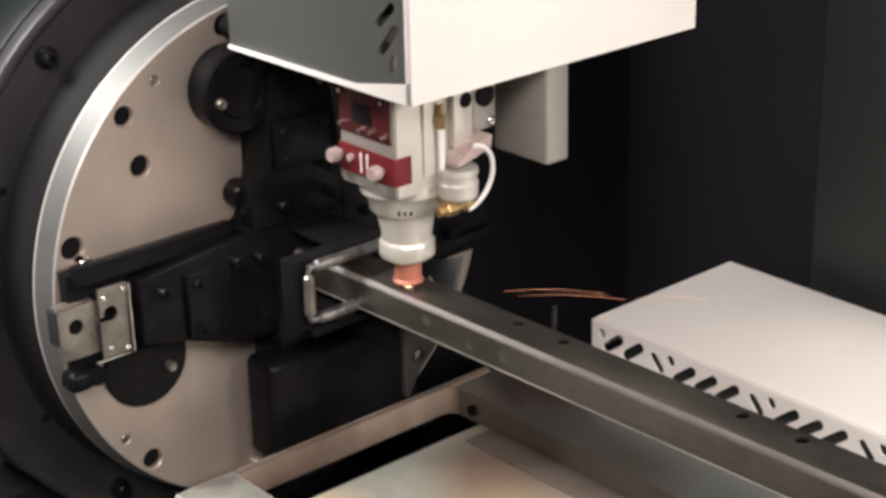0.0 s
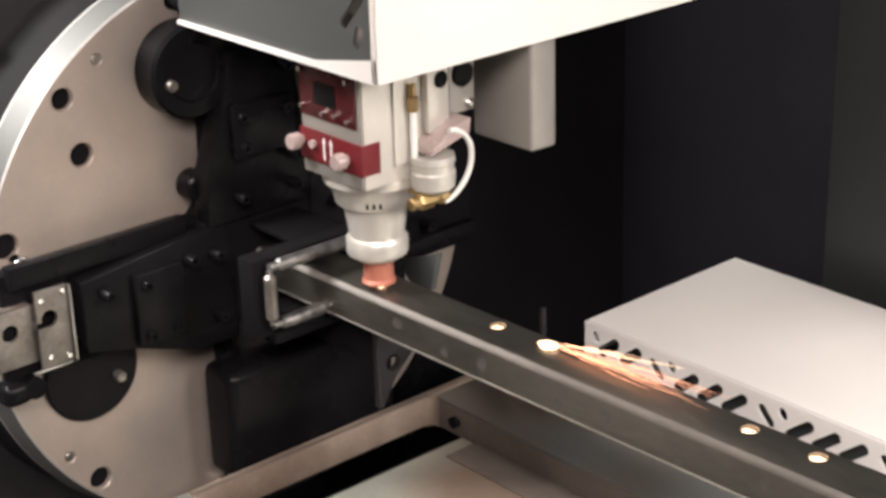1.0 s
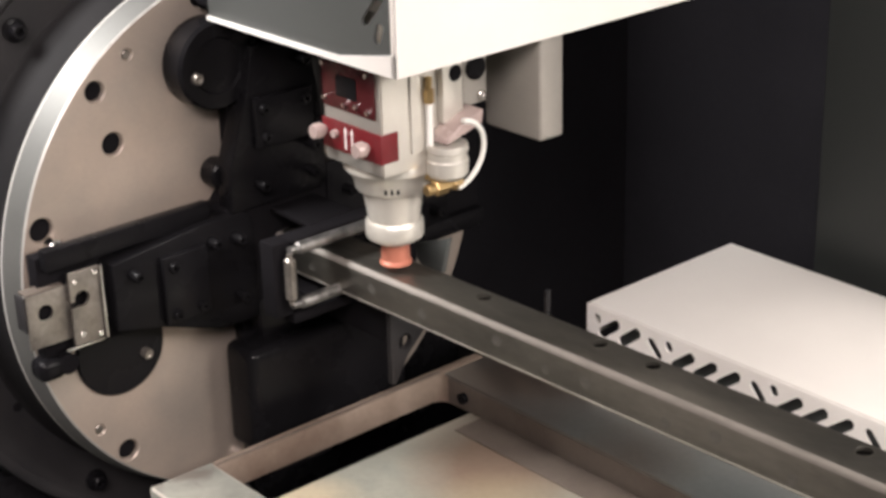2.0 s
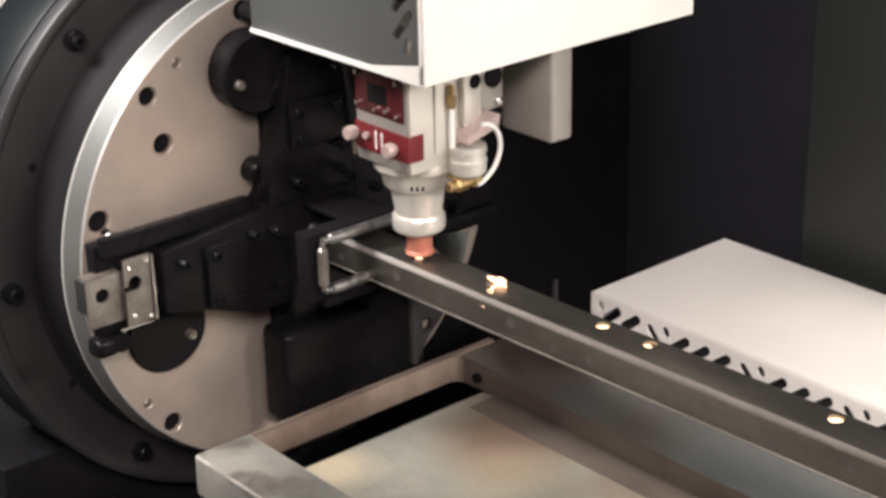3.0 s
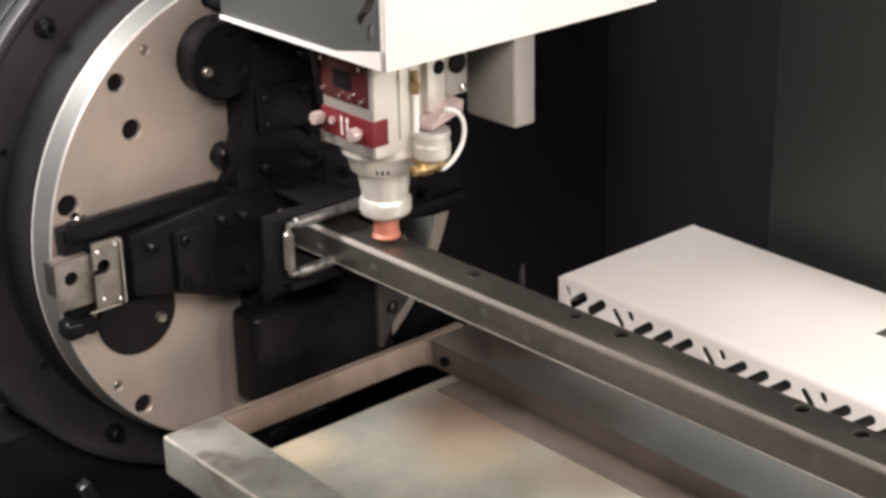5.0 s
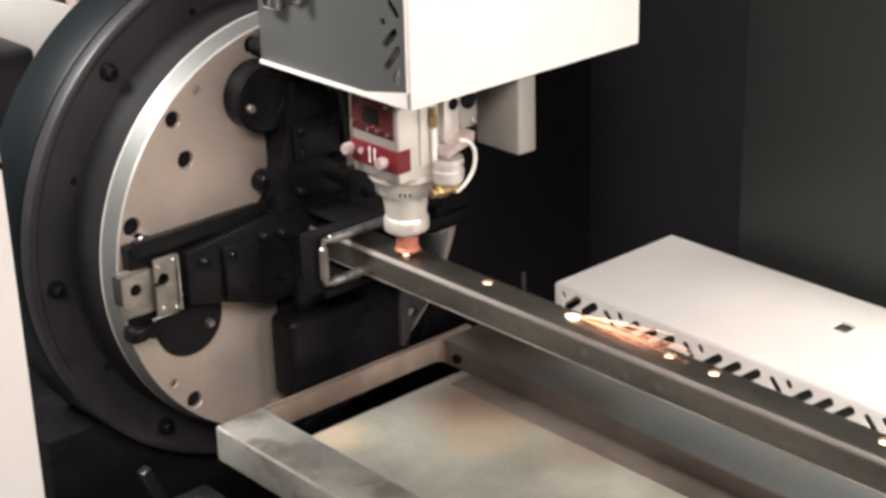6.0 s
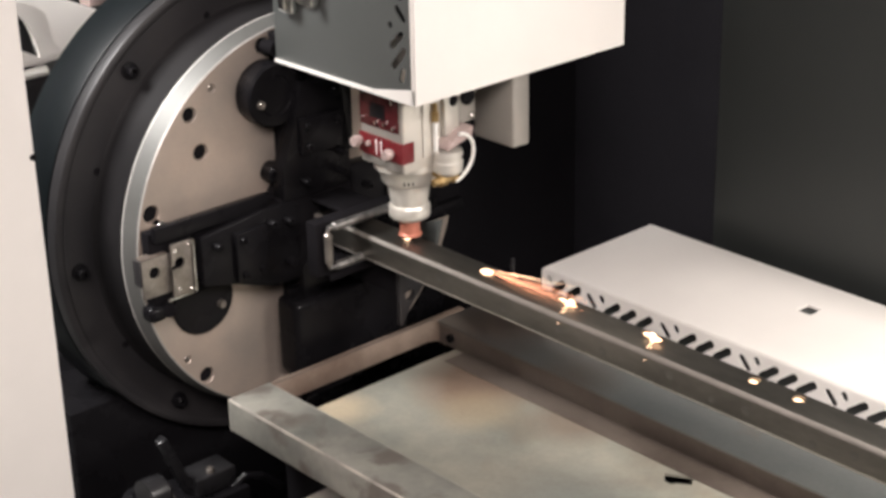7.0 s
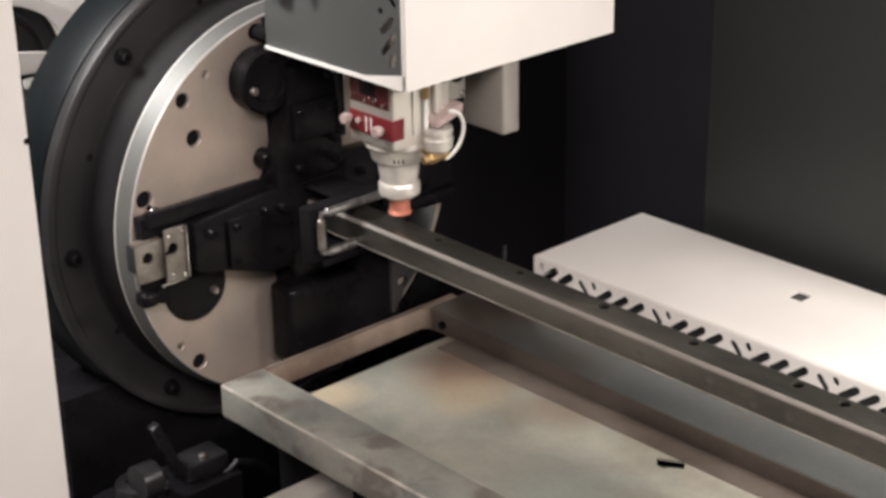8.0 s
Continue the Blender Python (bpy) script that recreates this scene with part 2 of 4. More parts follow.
def cut(ob, cutters):
    """Takes the cutters' volume out of a part for good."""
    tool = new("cutter", mesh_of(lump(*cutters), list(ob.data.materials)))
    tool.matrix_world = ob.matrix_world
    mod = ob.modifiers.new("cut", "BOOLEAN")
    mod.operation, mod.solver, mod.object, mod.use_self = "DIFFERENCE", "EXACT", tool, True
    ob_parent, ob.parent = ob.parent, None
    where = ob.location.copy()
    ob.location = (0, 0, 0)
    tool.matrix_world = Matrix.Identity(4)
    bpy.context.view_layer.update()
    me = bpy.data.meshes.new_from_object(ob.evaluated_get(bpy.context.evaluated_depsgraph_get()))
    ob.modifiers.clear()
    ob.data = me
    bpy.data.objects.remove(tool)
    me.set_sharp_from_angle(angle=radians(35))
    ob.parent, ob.location = ob_parent, where
    return ob


def sweep(points, r, seg=10):
    """A round hose along points."""
    bm = bmesh.new()
    pts = [Vector(q) for q in points]
    rings = []
    for k, q in enumerate(pts):
        d = (pts[min(k + 1, len(pts) - 1)] - pts[max(k - 1, 0)]).normalized()
        turn = d.to_track_quat("Z", "Y").to_matrix()
        rings.append([bm.verts.new(q + turn @ Vector((r * math.cos(2 * math.pi * j / seg), r * math.sin(2 * math.pi * j / seg), 0))) for j in range(seg)])
    for a, b in zip(rings, rings[1:]):
        for j in range(seg):
            bm.faces.new((a[j], a[(j + 1) % seg], b[(j + 1) % seg], b[j]))
    bm.faces.new(rings[0][::-1])
    bm.faces.new(rings[-1])
    return bm


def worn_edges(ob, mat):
    """The bevelled arrises of a part rubbed bright."""
    ob.data.materials.append(mat)
    k = len(ob.data.materials) - 1
    for f in ob.data.polygons:
        if max(abs(c) for c in f.normal) < 0.97:
            f.material_index = k
    return ob


def bolt(name, at, axis, r, parent, mat, label=""):
    """Socket screw: round head with a hollow."""
    return part(name, lathe([(0, -0.004), (r, -0.004), (r, r * 0.7), (r * 0.85, r * 0.85), (r * 0.5, r * 0.85), (r * 0.45, r * 0.3), (0, r * 0.3)], axis, (0, 0, 0), 16), mat, parent, label, at=at)


# ---- the hall and the machine's enclosure ----
FLOOR = -1.25
CY, CZ = 0.195, -0.200  # chuck axis


def setting():
    tagged(part("floor", block(-4, 5, -5, 3, FLOOR - 0.1, FLOOR, 0), CONCRETE), "grey concrete hall floor under the machine", "floor", kind="structure")
    tagged(part("ceiling", block(-4, 5, -5, 3, 2.6, 2.7, 0), PLASTER), "plain pale hall ceiling over the machine", "ceiling", kind="structure")
    for n, b in (("wall_west", (-4.1, -4, -5, 3)), ("wall_east", (5, 5.1, -5, 3)), ("wall_south", (-4, 5, -5.1, -5)), ("wall_north", (-4, 5, 3, 3.1))):
        tagged(part(n, block(*b, FLOOR, 2.6, 0), PLASTER), "plain pale hall wall", "wall", kind="structure")
    tagged(part("wall_machine_back", block(-0.8, 0.9, 1.2, 1.23, FLOOR, 1.2, 0.002), VOID), "black back wall of the machine enclosure", "wall", kind="structure")
    tagged(part("wall_machine_panel", block(0.284, 3.2, 0.80, 0.84, FLOOR, 1.2, 0.004), WALL_DARK), "dark grey painted steel panel behind the white cover", "wall", kind="structure")
    tagged(part("wall_machine_roof", block(-0.8, 0.9, 0.56, 1.25, 1.2, 1.23, 0.002), VOID), "black sheet roof over the cutting zone", "wall", kind="structure")
    tagged(part("wall_machine_left", block(-0.45, -0.40, 0.3, 1.2, FLOOR, 1.2, 0.002), VOID), "black sheet wall behind the chuck drum", "wall", kind="structure")
    tagged(part("wall_behind_chuck", block(-1.66, -1.62, -0.7, 1.2, FLOOR, 1.2, 0.003), WALL_DARK), "dark grey cabinet wall far behind the chuck", "wall", kind="structure")
    bed = thing("machine_bed", "black painted steel machine bed under the chuck", "machine bed", at=(0, 0, FLOOR))
    part("base", block(-1.3, 2.8, -0.2, 1.15, 0, 0.45, 0.006), BLACK_MATT, bed)
    part("pedestal", block(-0.42, -0.12, -0.17, 0.60, 0.45, 0.80, 0.006), BLACK, bed)


setting()


def enclosure_post():
    post = thing("enclosure_post", "white powder-coated steel door post beside the chuck", "door post", at=(0.03, -0.272, FLOOR))
    p = part("panel", block(-0.02, 0.03, -0.9, 0.0, 0, 2.6, 0.004), WHITE, post)
    part("door_seal", block(-0.025, -0.021, -0.03, 0.004, 0, 2.6, 0.001), BLACK_MATT, post)
    bolt("screw", (0.03, -0.004, 1.275), "x", 0.004, post, BLACK)
    return post


enclosure_post()

# ---- chuck ----


def chuck():
    ch = thing("rotary_chuck", "black rotary tube chuck with a bright ground steel face plate", "chuck", at=(0, CY, CZ))
    plate = part("face_plate", lathe([(0, -0.03), (0.3055, -0.03), (0.3070, -0.0288), (0.3066, -0.0258), (0.2992, -0.0017), (0.2974, 0), (0, 0)], "x", seg=160), [PLATE_STEEL], ch, "ground steel face plate with drilled holes")
    plate.data.materials.append(EDGE_STEEL)
    plate.data.materials.append(RIM_EDGE)
    holes = [(-0.195, 0.200, 0.0105), (-0.181, 0.142, 0.0115), (-0.270, 0.0735, 0.0125), (-0.200, -0.200, 0.0115), (-0.155, 0.230, 0.0052), (-0.231, -0.164, 0.0052), (-0.064, 0.272, 0.0115)]
    drills = [lathe([(0, -0.05), (r, -0.05), (r, -0.0020), (r + 0.0018, 0.0002), (r + 0.0018, 0.01), (0, 0.01)], "x", (0, a, b), 28) for a, b, r in holes]
    cut(plate, drills)
    # large holes: black disc painted for their dark depth; small holes: screws
    for a, b, r in holes:
        part("hole_fill", rod(r * 0.985, -0.025, -0.0065 if r > 0.006 else -0.001, "x", (0, a, b), 0.0002 if r > 0.006 else 0.0012, 24), BLACK_MATT if r > 0.006 else BRACKET, ch)
    me = plate.data
    me.set_sharp_from_angle(angle=radians(8))
    for f in me.polygons:
        c = f.center
        if math.hypot(c.y, c.z) > 0.2974 and c.x > -0.02999:
            f.material_index = 2 if math.hypot(c.y, c.z) < 0.2991 or c.x < -0.026 else 1
    # added black disc that keeps the space behind the holes dark
    part("dark_backing", lathe([(0, -0.060), (0.299, -0.060), (0.299, -0.036), (0, -0.036)], "x", seg=64), BLACK_MATT, ch)
    part("rim_band", lathe([(0.300, -0.0937), (0.3135, -0.0937), (0.3105, -0.090), (0.3088, -0.083), (0.3075, -0.065), (0.3065, -0.031), (0.300, -0.031), (0.300, -0.0937)], "x", seg=160), RIM, ch, "dark painted rim flank", smooth=50)
    part("housing_ring", lathe([(0.295, -0.30), (0.295, -0.094), (0.359, -0.094), (0.3605, -0.0925), (0.3625, -0.0915), (0.369, -0.0915), (0.3725, -0.0935), (0.374, -0.098), (0.374, -0.112), (0.31, -0.114)], "x", seg=160), CAST, ch, "dark painted cast housing ring")
    part("drum", lathe([(0.30, -0.1145), (0.370, -0.1145), (0.374, -0.117), (0.376, -0.122), (0.378, -0.198), (0.374, -0.205), (0.22, -0.208), (0.22, -0.37), (0.15, -0.37)], "x", seg=128), DRUM, ch, "blue-black painted drum behind the ring")
    for k in range(7):
        a = radians(132 + 360 / 7 * k)
        part("ring_bolt", lathe([(0, -0.004), (0.0125, -0.004), (0.0125, 0.004), (0.0085, 0.005), (0.0085, 0.014), (0.007, 0.0155), (0.004, 0.0155), (0.0035, 0.009), (0, 0.009)], "x", (0, 0, 0), 18), BLACK, ch, "black socket bolt with washer", at=(-0.094, 0.339 * math.cos(a), 0.339 * math.sin(a)))
        a += radians(26)
        part("ring_plug", rod(0.0055, -0.003, 0.0012, "x"), BLACK_MATT, ch, at=(-0.094, 0.317 * math.cos(a), 0.317 * math.sin(a)))
    # four jaws, alike, a quarter turn apart
    for q in range(4):
        turn = Matrix.Rotation(radians(90 * q), 4, "X")

        def put(name, bm, mat, label="", parent=ch):
            bmesh.ops.transform(bm, matrix=turn, verts=bm.verts)
            return part(name, bm, mat, parent, label)

        put("guide_base", block(0.0015, 0.020, -0.292, -0.05, -0.055, 0.055, 0.002), BLACK_MATT, "black guide across the face plate")
        jaw = put("jaw_slide", prism([(-0.222, -0.037), (-0.222, 0.036), (-0.12, 0.048), (-0.06, 0.05), (-0.05, 0.04), (-0.05, -0.075), (-0.10, -0.074), (-0.17, -0.049)], 0.0205, 0.046, "x", 0.002), BLACK, "black jaw slide")
        put("gib_rail", block(0.0215, 0.034, -0.288, -0.095, 0.044, 0.066, 0.0015), BLACK, "", jaw)
        put("jaw_block", block(0.0465, 0.056, -0.17, -0.115, -0.045, 0.030, 0.002), BLACK, "", jaw)
        for a, b in ((-0.20, 0.02), (-0.105, 0.028), (-0.158, 0.018), (-0.158, -0.035), (-0.127, -0.034), (-0.075, 0.025), (-0.075, -0.04)):
            put("jaw_bolt", lathe([(0, 0.044), (0.006, 0.044), (0.006, 0.060), (0.0048, 0.062), (0.003, 0.062), (0.0028, 0.056), (0, 0.056)], "x", (0, a, b), 14), BLACK, "", jaw)
        if q % 2:
            put("gear_cover", lathe([(0, 0.0015), (0.047, 0.0015), (0.047, 0.030), (0.044, 0.034), (0.030, 0.034), (0.028, 0.031), (0, 0.031)], "x", (0, -0.207, -0.070), 48), BLACK, "round black gear cover")
        else:
            put("gear_cover", lathe([(0, 0.0015), (0.052, 0.0015), (0.052, 0.004), (0.050, 0.006), (0, 0.006)], "x", (0, -0.199, -0.078), 48), BLACK, "flat round black gear cover")
        lift = 0.026 if q % 2 else 0.0
        put("cover_bolt", lathe([(0, lift + 0.004), (0.006, lift + 0.004), (0.006, lift + 0.013), (0.005, lift + 0.015), (0.003, lift + 0.015), (0, lift + 0.012)], "x", (0, -0.200 if q % 2 else -0.172, -0.099 if q % 2 else -0.090), 14), BRACKET)
        put("stop_pin", rod(0.011, 0.0015, 0.03, "x", (0, -0.272, -0.062)), BLACK_MATT)
        put("stop_bolt", lathe([(0, 0.0), (0.009, 0.0), (0.009, 0.012), (0.007, 0.014), (0.004, 0.014), (0, 0.010)], "x", (0, -0.262, 0.056), 16), CHROME)
    br = part("sensor_bracket", block(0.024, 0.027, -0.310, -0.262, -0.036, 0.022, 0.0006), BRACKET, ch, "bare steel sensor bracket on the jaw end")
    cut(br, [rod(0.0085, 0.01, 0.06, "x", (0, -0.290, 0.0, ), 0.0002, 18)])
    fl = part("bracket_flange", block(0.030, 0.0335, -0.265, -0.2315, -0.043, 0.036, 0.0008), BRACKET, ch, "raised bracket flange with screws")
    cut(fl, [rod(0.0085, 0.01, 0.06, "x", (0, -0.252, 0.006), 0.0002, 18), block(0.01, 0.06, -0.268, -0.254, -0.002, 0.004, 0.0003)])
    part("bracket_lip", block(0.0297, 0.038, -0.2312, -0.2285, -0.043, 0.036, 0.0006), CHROME, ch, "bright bent edge")
    part("bracket_lip", block(0.0277, 0.034, -0.275, -0.2315, -0.0462, -0.0435, 0.0006), CHROME, ch, "bright bent edge")
    part("bracket_ledge", block(0.012, 0.028, -0.310, -0.268, 0.0225, 0.0248, 0.0006), LINER, ch)
    part("bracket_cheek", block(0.010, 0.0275, -0.3130, -0.3105, -0.016, 0.022, 0.0006), CAST, ch)
    part("stop_block", block(0.002, 0.030, -0.304, -0.274, -0.076, -0.052, 0.009, 4), BLACK, ch)
    for a, b in ((-0.236, 0.030), (-0.236, -0.037), (-0.256, -0.032), (-0.259, 0.026)):
        bolt("bracket_screw", (0.0335, a, b), "x", 0.0028, ch, CHROME)
    bolt("clamp_bolt", (0.024, -0.0664, 0.085), "x", 0.0065, ch, CHROME)
    part("bolt_boss", lathe([(0, 0.001), (0.016, 0.001), (0.016, 0.021), (0.013, 0.0235), (0, 0.0235)], "x", (0, -0.0664, 0.085), 24), BLACK, ch)
    # added disc, hides the bright plate where the jaw centre lies dark
    part("dark_centre_disc", lathe([(0, 0.0012), (0.092, 0.0012), (0.092, 0.036), (0.086, 0.042), (0, 0.042)], "x", seg=64), BLACK_MATT, ch, "added matt black disc that keeps the space between the jaws dark")
    # clamp rollers that hold the tube
    for z, n in ((0.041, "upper"), (-0.019, "lower")):
        part("clamp_roller", lathe([(0, -0.075), (0.004, -0.075), (0.004, -0.066), (0.0064, -0.064), (0.0064, 0.064), (0.004, 0.066), (0.004, 0.075), (0, 0.075)], "y", (0.150, -0.005, z), 24), ROLLER, ch, "scuffed steel clamp roller")
    part("clamp_roller", lathe([(0, -0.028), (0.003, -0.028), (0.003, -0.024), (0.0062, -0.021), (0.0062, 0.021), (0.003, 0.024), (0.003, 0.028), (0, 0.028)], "z", (0.150, -0.080, 0.010), 24), BRACKET, ch, "bright upright clamp roller")
    for y0, y1 in ((-0.094, -0.072), (0.068, 0.094)):
        part("clamp_cheek", block(0.118, 0.141, y0, y1, -0.034, 0.0475, 0.002), BLACK_MATT, ch)
    for z0, z1 in ((0.048, 0.055), (-0.046, -0.035)):
        part("clamp_bridge", block(0.118, 0.141, -0.0715, 0.0675, z0 - (0.008 if z0 > 0 else 0.0), z1 - (0.008 if z0 > 0 else 0.0), 0.002), BLACK_MATT, ch)
        part("clamp_arm", block(0.046, 0.1175, -0.03, 0.03, z0 - (0.008 if z0 > 0 else 0.0), z1 - (0.008 if z0 > 0 else 0.0), 0.003), BLACK_MATT, ch)
    part("jaw_guard", block(0.02, 0.075, -0.085, 0.130, -0.225, -0.10, 0.012, 4), BLACK, ch, "black guard box under the jaws")
    return ch


chuck()


def gusset():
    g = thing("gusset_plate", "dark grey steel gusset with a drilled hole below the tube", "gusset plate", at=(0.19, 0.225, -0.281))
    p = part("plate", prism([(-0.019, 0.045), (0.034, 0.045), (0.034, 0.012), (0.004, -0.016), (-0.014, -0.045), (-0.019, -0.045)], -0.004, 0.004, "x", 0.001), CAST, g)
    cut(p, [rod(0.009, -0.02, 0.02, "x", (0, 0.0, 0.0), 0.0002, 18)])
    part("stay", block(-0.11, -0.0045, -0.018, 0.030, 0.0, 0.04, 0.002), BLACK_MATT, g)
    g2 = thing("deflector_plate", "small grey bent steel plate behind the nozzle", "deflector", at=(0.16, 0.30, -0.21))
    part("plate", prism([(-0.045, -0.005), (0.0, 0.012), (0.024, 0.022), (0.012, -0.022), (-0.015, -0.028)], -0.003, 0.003, "y", 0.0008), GREY_PAINT, g2)
    part("arm", block(-0.09, -0.03, 0.004, 0.012, -0.02, 0.0, 0.002), BLACK_MATT, g2)
    st = thing("stud_bar", "black bar with two small worn studs behind the tube", "bar", at=(0.14, 0.43, -0.32))
    part("bar", block(-0.10, 0.06, 0.0, 0.06, -0.48, -0.04, 0.003), BLACK_MATT, st)
    part("stud", rod(0.010, -0.042, -0.012, "z", (-0.02, 0.012, 0.0)), RUST, st, "low worn brownish stud")
    part("stud", rod(0.0035, -0.042, 0.028, "z", (0.045, 0.012, 0.0)), OILY, st, "thin upright stud")


gusset()

# ---- tray ----
TZ = -0.3834
# near limit of the painted rail reflection
REFLECTION_Y = 0.294


def tray():
    tr = thing("catch_tray", "worn steel catch tray with a heat-stained sheet floor", "tray", at=(0, 0, TZ))
    worn_edges(part("side_rail", block(0.108, 2.2, -0.046, 0.029, -0.05, 0.0, 0.0028, 3), TRAY, tr, "square steel tube side rail"), RAIL_EDGE)
    part("end_rail", block(0.108, 0.121, 0.030, 0.40, -0.034, 0.0, 0.0025), RUST, tr, "rust-stained steel end rail")
    part("end_rail_top", block(0.1165, 0.1198, 0.0305, 0.335, 0.0003, 0.0014, 0.0005), LINER, tr, "dark inner edge")
    part("corner_fillet", prism([(0.1212, 0.3353)] + [(0.1332 - 0.012 * math.sin(radians(a)), 0.3233 + 0.012 * math.cos(radians(a))) for a in range(0, 91, 15)], -0.0335, 0.0006, "z"), RUST, tr, "rounded inner corner")
    bolt("bolt_head", (0.160, 0.3340, -0.017), "y", 0.0065, tr, BLACK)
    part("end_cap", block(0.105, 0.1075, 0.030, 0.40, -0.034, -0.003, 0.0008), TRAY, tr)
    part("far_rail", block(0.122, 2.2, 0.338, 0.47, -0.034, 0.0, 0.003), FAR_STEEL, tr, "flat steel far rail")
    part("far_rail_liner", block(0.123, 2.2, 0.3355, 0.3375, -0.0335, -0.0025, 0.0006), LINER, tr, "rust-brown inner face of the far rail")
    # thin brown strip laid on the sheet as the rail face's reflection
    part("far_rail_reflection", block(0.19, 2.2, REFLECTION_Y, 0.3350, -0.0317, -0.0300, 0.0005), LINER, tr, "brown strip in place of the far rail reflection on the sheet")
    sheet = part("sheet", block(0.170, 2.2, 0.0295, 0.335, -0.0355, -0.0318, 0.0006), SHEET, tr, "heat-stained steel sheet")
    cut(sheet, [prism([(0.636, 0.279), (0.650, 0.263), (0.661, 0.264), (0.665, 0.271), (0.681, 0.281), (0.669, 0.297), (0.656, 0.290)], -0.06, 0.02, "z")])
    # black box added to make the depth below the slot dark
    part("slot_dark_box", block(0.125, 2.1, 0.035, 0.33, -0.30, -0.06, 0.002), BLACK_MATT, tr, "black box that gives the dark under the slot")
    part("leg", block(0.55, 0.60, -0.03, 0.02, FLOOR + 0.45 - TZ, -0.051, 0.002), BLACK, tr)
    part("leg", block(0.55, 0.60, 0.40, 0.45, FLOOR + 0.45 - TZ, -0.035, 0.002), BLACK, tr)
    rail = thing("lower_guide_rail", "pale steel guide rail under the tray", "rail", at=(0.25, 0, -0.52))
    part("beam", block(0, 0.045, -0.10, 0.30, -0.03, 0.03, 0.003), ALU, rail)
    part("post", block(0.005, 0.04, 0.0, 0.06, FLOOR + 0.45 + 0.52, -0.031, 0.002), BLACK, rail)


tray()


def roller_support():
    rs = thing("roller_support", "black oily linkage bracket beside the chuck foot", "bracket", at=(0.02, -0.09, -0.552))
    part("base", block(-0.05, 0.05, -0.10, 0.10, -0.248, -0.01, 0.005), BLACK, rs)
    part("boss", lathe([(0, -0.01), (0.038, -0.01), (0.034, 0.012), (0.018, 0.016), (0.016, 0.008), (0, 0.008)], "z", (0.0, -0.05, 0.0), 28), OILY, rs)
    arm = block(-0.008, 0.008, -0.008, 0.008, -0.01, 0.10, 0.003)
    bmesh.ops.transform(arm, matrix=Matrix.Translation((0, 0.02, 0)) @ Matrix.Rotation(radians(22), 4, "X"), verts=arm.verts)
    part("arm", arm, OILY, rs)
    part("link", block(-0.02, 0.03, 0.02, 0.09, -0.01, 0.02, 0.004), OILY, rs)
    part("cam", lathe([(0, -0.01), (0.026, -0.01), (0.026, 0.02), (0.022, 0.024), (0.010, 0.024), (0.008, 0.034), (0, 0.034)], "y", (0.03, -0.06, 0.03), 24), OILY, rs)
    part("hose_stub", sweep([(0.03, 0.07, -0.02), (0.035, 0.10, 0.0), (0.04, 0.13, -0.01), (0.04, 0.16, -0.04)], 0.006), BLACK, rs)
    for y, z in ((-0.075, 0.0), (-0.02, 0.002), (0.05, 0.022)):
        bolt("bolt", (0.02, y, z), "z", 0.006, rs, BRACKET)


roller_support()

# ---- white perforated cover beside the tube ----


def vented_cover():
    x0, x1, y0, y1, zt, h = 0.1885, 2.4, 0.5025, 0.759, -0.3256, 0.0415
    cv = thing("vented_cover", "white powder-coated sheet cover with slanted vent slots", "machine cover", at=(x0, y0, zt))
    top = part("top_panel", block(0, x1 - x0, 0.0045, y1 - y0, -0.004, 0, 0.0018), WHITE, cv)
    cut(top, [prism([(0.372, 0.152), (0.398, 0.152), (0.398, 0.180), (0.372, 0.180)], -0.02, 0.02, "z")])
    front = part("front_panel", block(0, x1 - x0, 0, 0.0025, -h, -0.0005, 0.0008), WHITE, cv, "white front edge with vent slots")
    cutters = [prism(capsule(0.0175, -0.0150, 0.0135, 0.0095, radians(-70)), -0.02, 0.02, "y")]
    for k in range(9):
        a = 0.1255 + 0.1468 * k
        cutters.append(prism(capsule(a + 0.001, -0.0140, 0.0135, 0.0100, radians(-60)), -0.02, 0.02, "y"))
        for d in (0.022, 0.054, 0.086):
            if k == 0 or d > 0:
                cutters.append(prism(capsule(a + d - 0.0005, -0.0255, 0.042, 0.0118, radians(38)), -0.02, 0.02, "y"))
        cutters.append(prism(capsule(a - 0.020, -0.0235, 0.027, 0.0105, radians(-48)), -0.02, 0.02, "y"))
    for d in (-0.092, -0.060):
        cutters.append(prism(capsule(0.1255 + d + 0.002, -0.0225, 0.040, 0.0125, radians(38)), -0.02, 0.02, "y"))
    cut(front, cutters)
    part("end_panel", block(0, 0.004, 0.0045, y1 - y0, -h, -0.0045, 0.001), WHITE, cv)
    part("liner", block(0.02, x1 - x0, 0.03, y1 - y0, FLOOR + 0.45 - zt, -0.008, 0.002), GREY_PAINT, cv, "grey inner beam under the cover")


vented_cover()

# ---- tube ----
TUBE_Y0, TUBE_Y1, TUBE_Z0, TUBE_Z1 = 0.1745, 0.2275, -0.2235, -0.1835
HOLES = (-0.119, 0.040, 0.190, 0.335, 0.489, 0.553, 0.775, 0.840, 1.06, 1.125)


def rounded(w, h, r, n=5):
    out = []
    for sx, sz, a0 in ((1, 1, 0), (-1, 1, 90), (-1, -1, 180), (1, -1, 270)):
        for k in range(n):
            a = radians(a0 + 90 * k / (n - 1))
            out.append((sx * (w / 2 - r) + r * math.cos(a), sz * (h / 2 - r) + r * math.sin(a)))
    return out


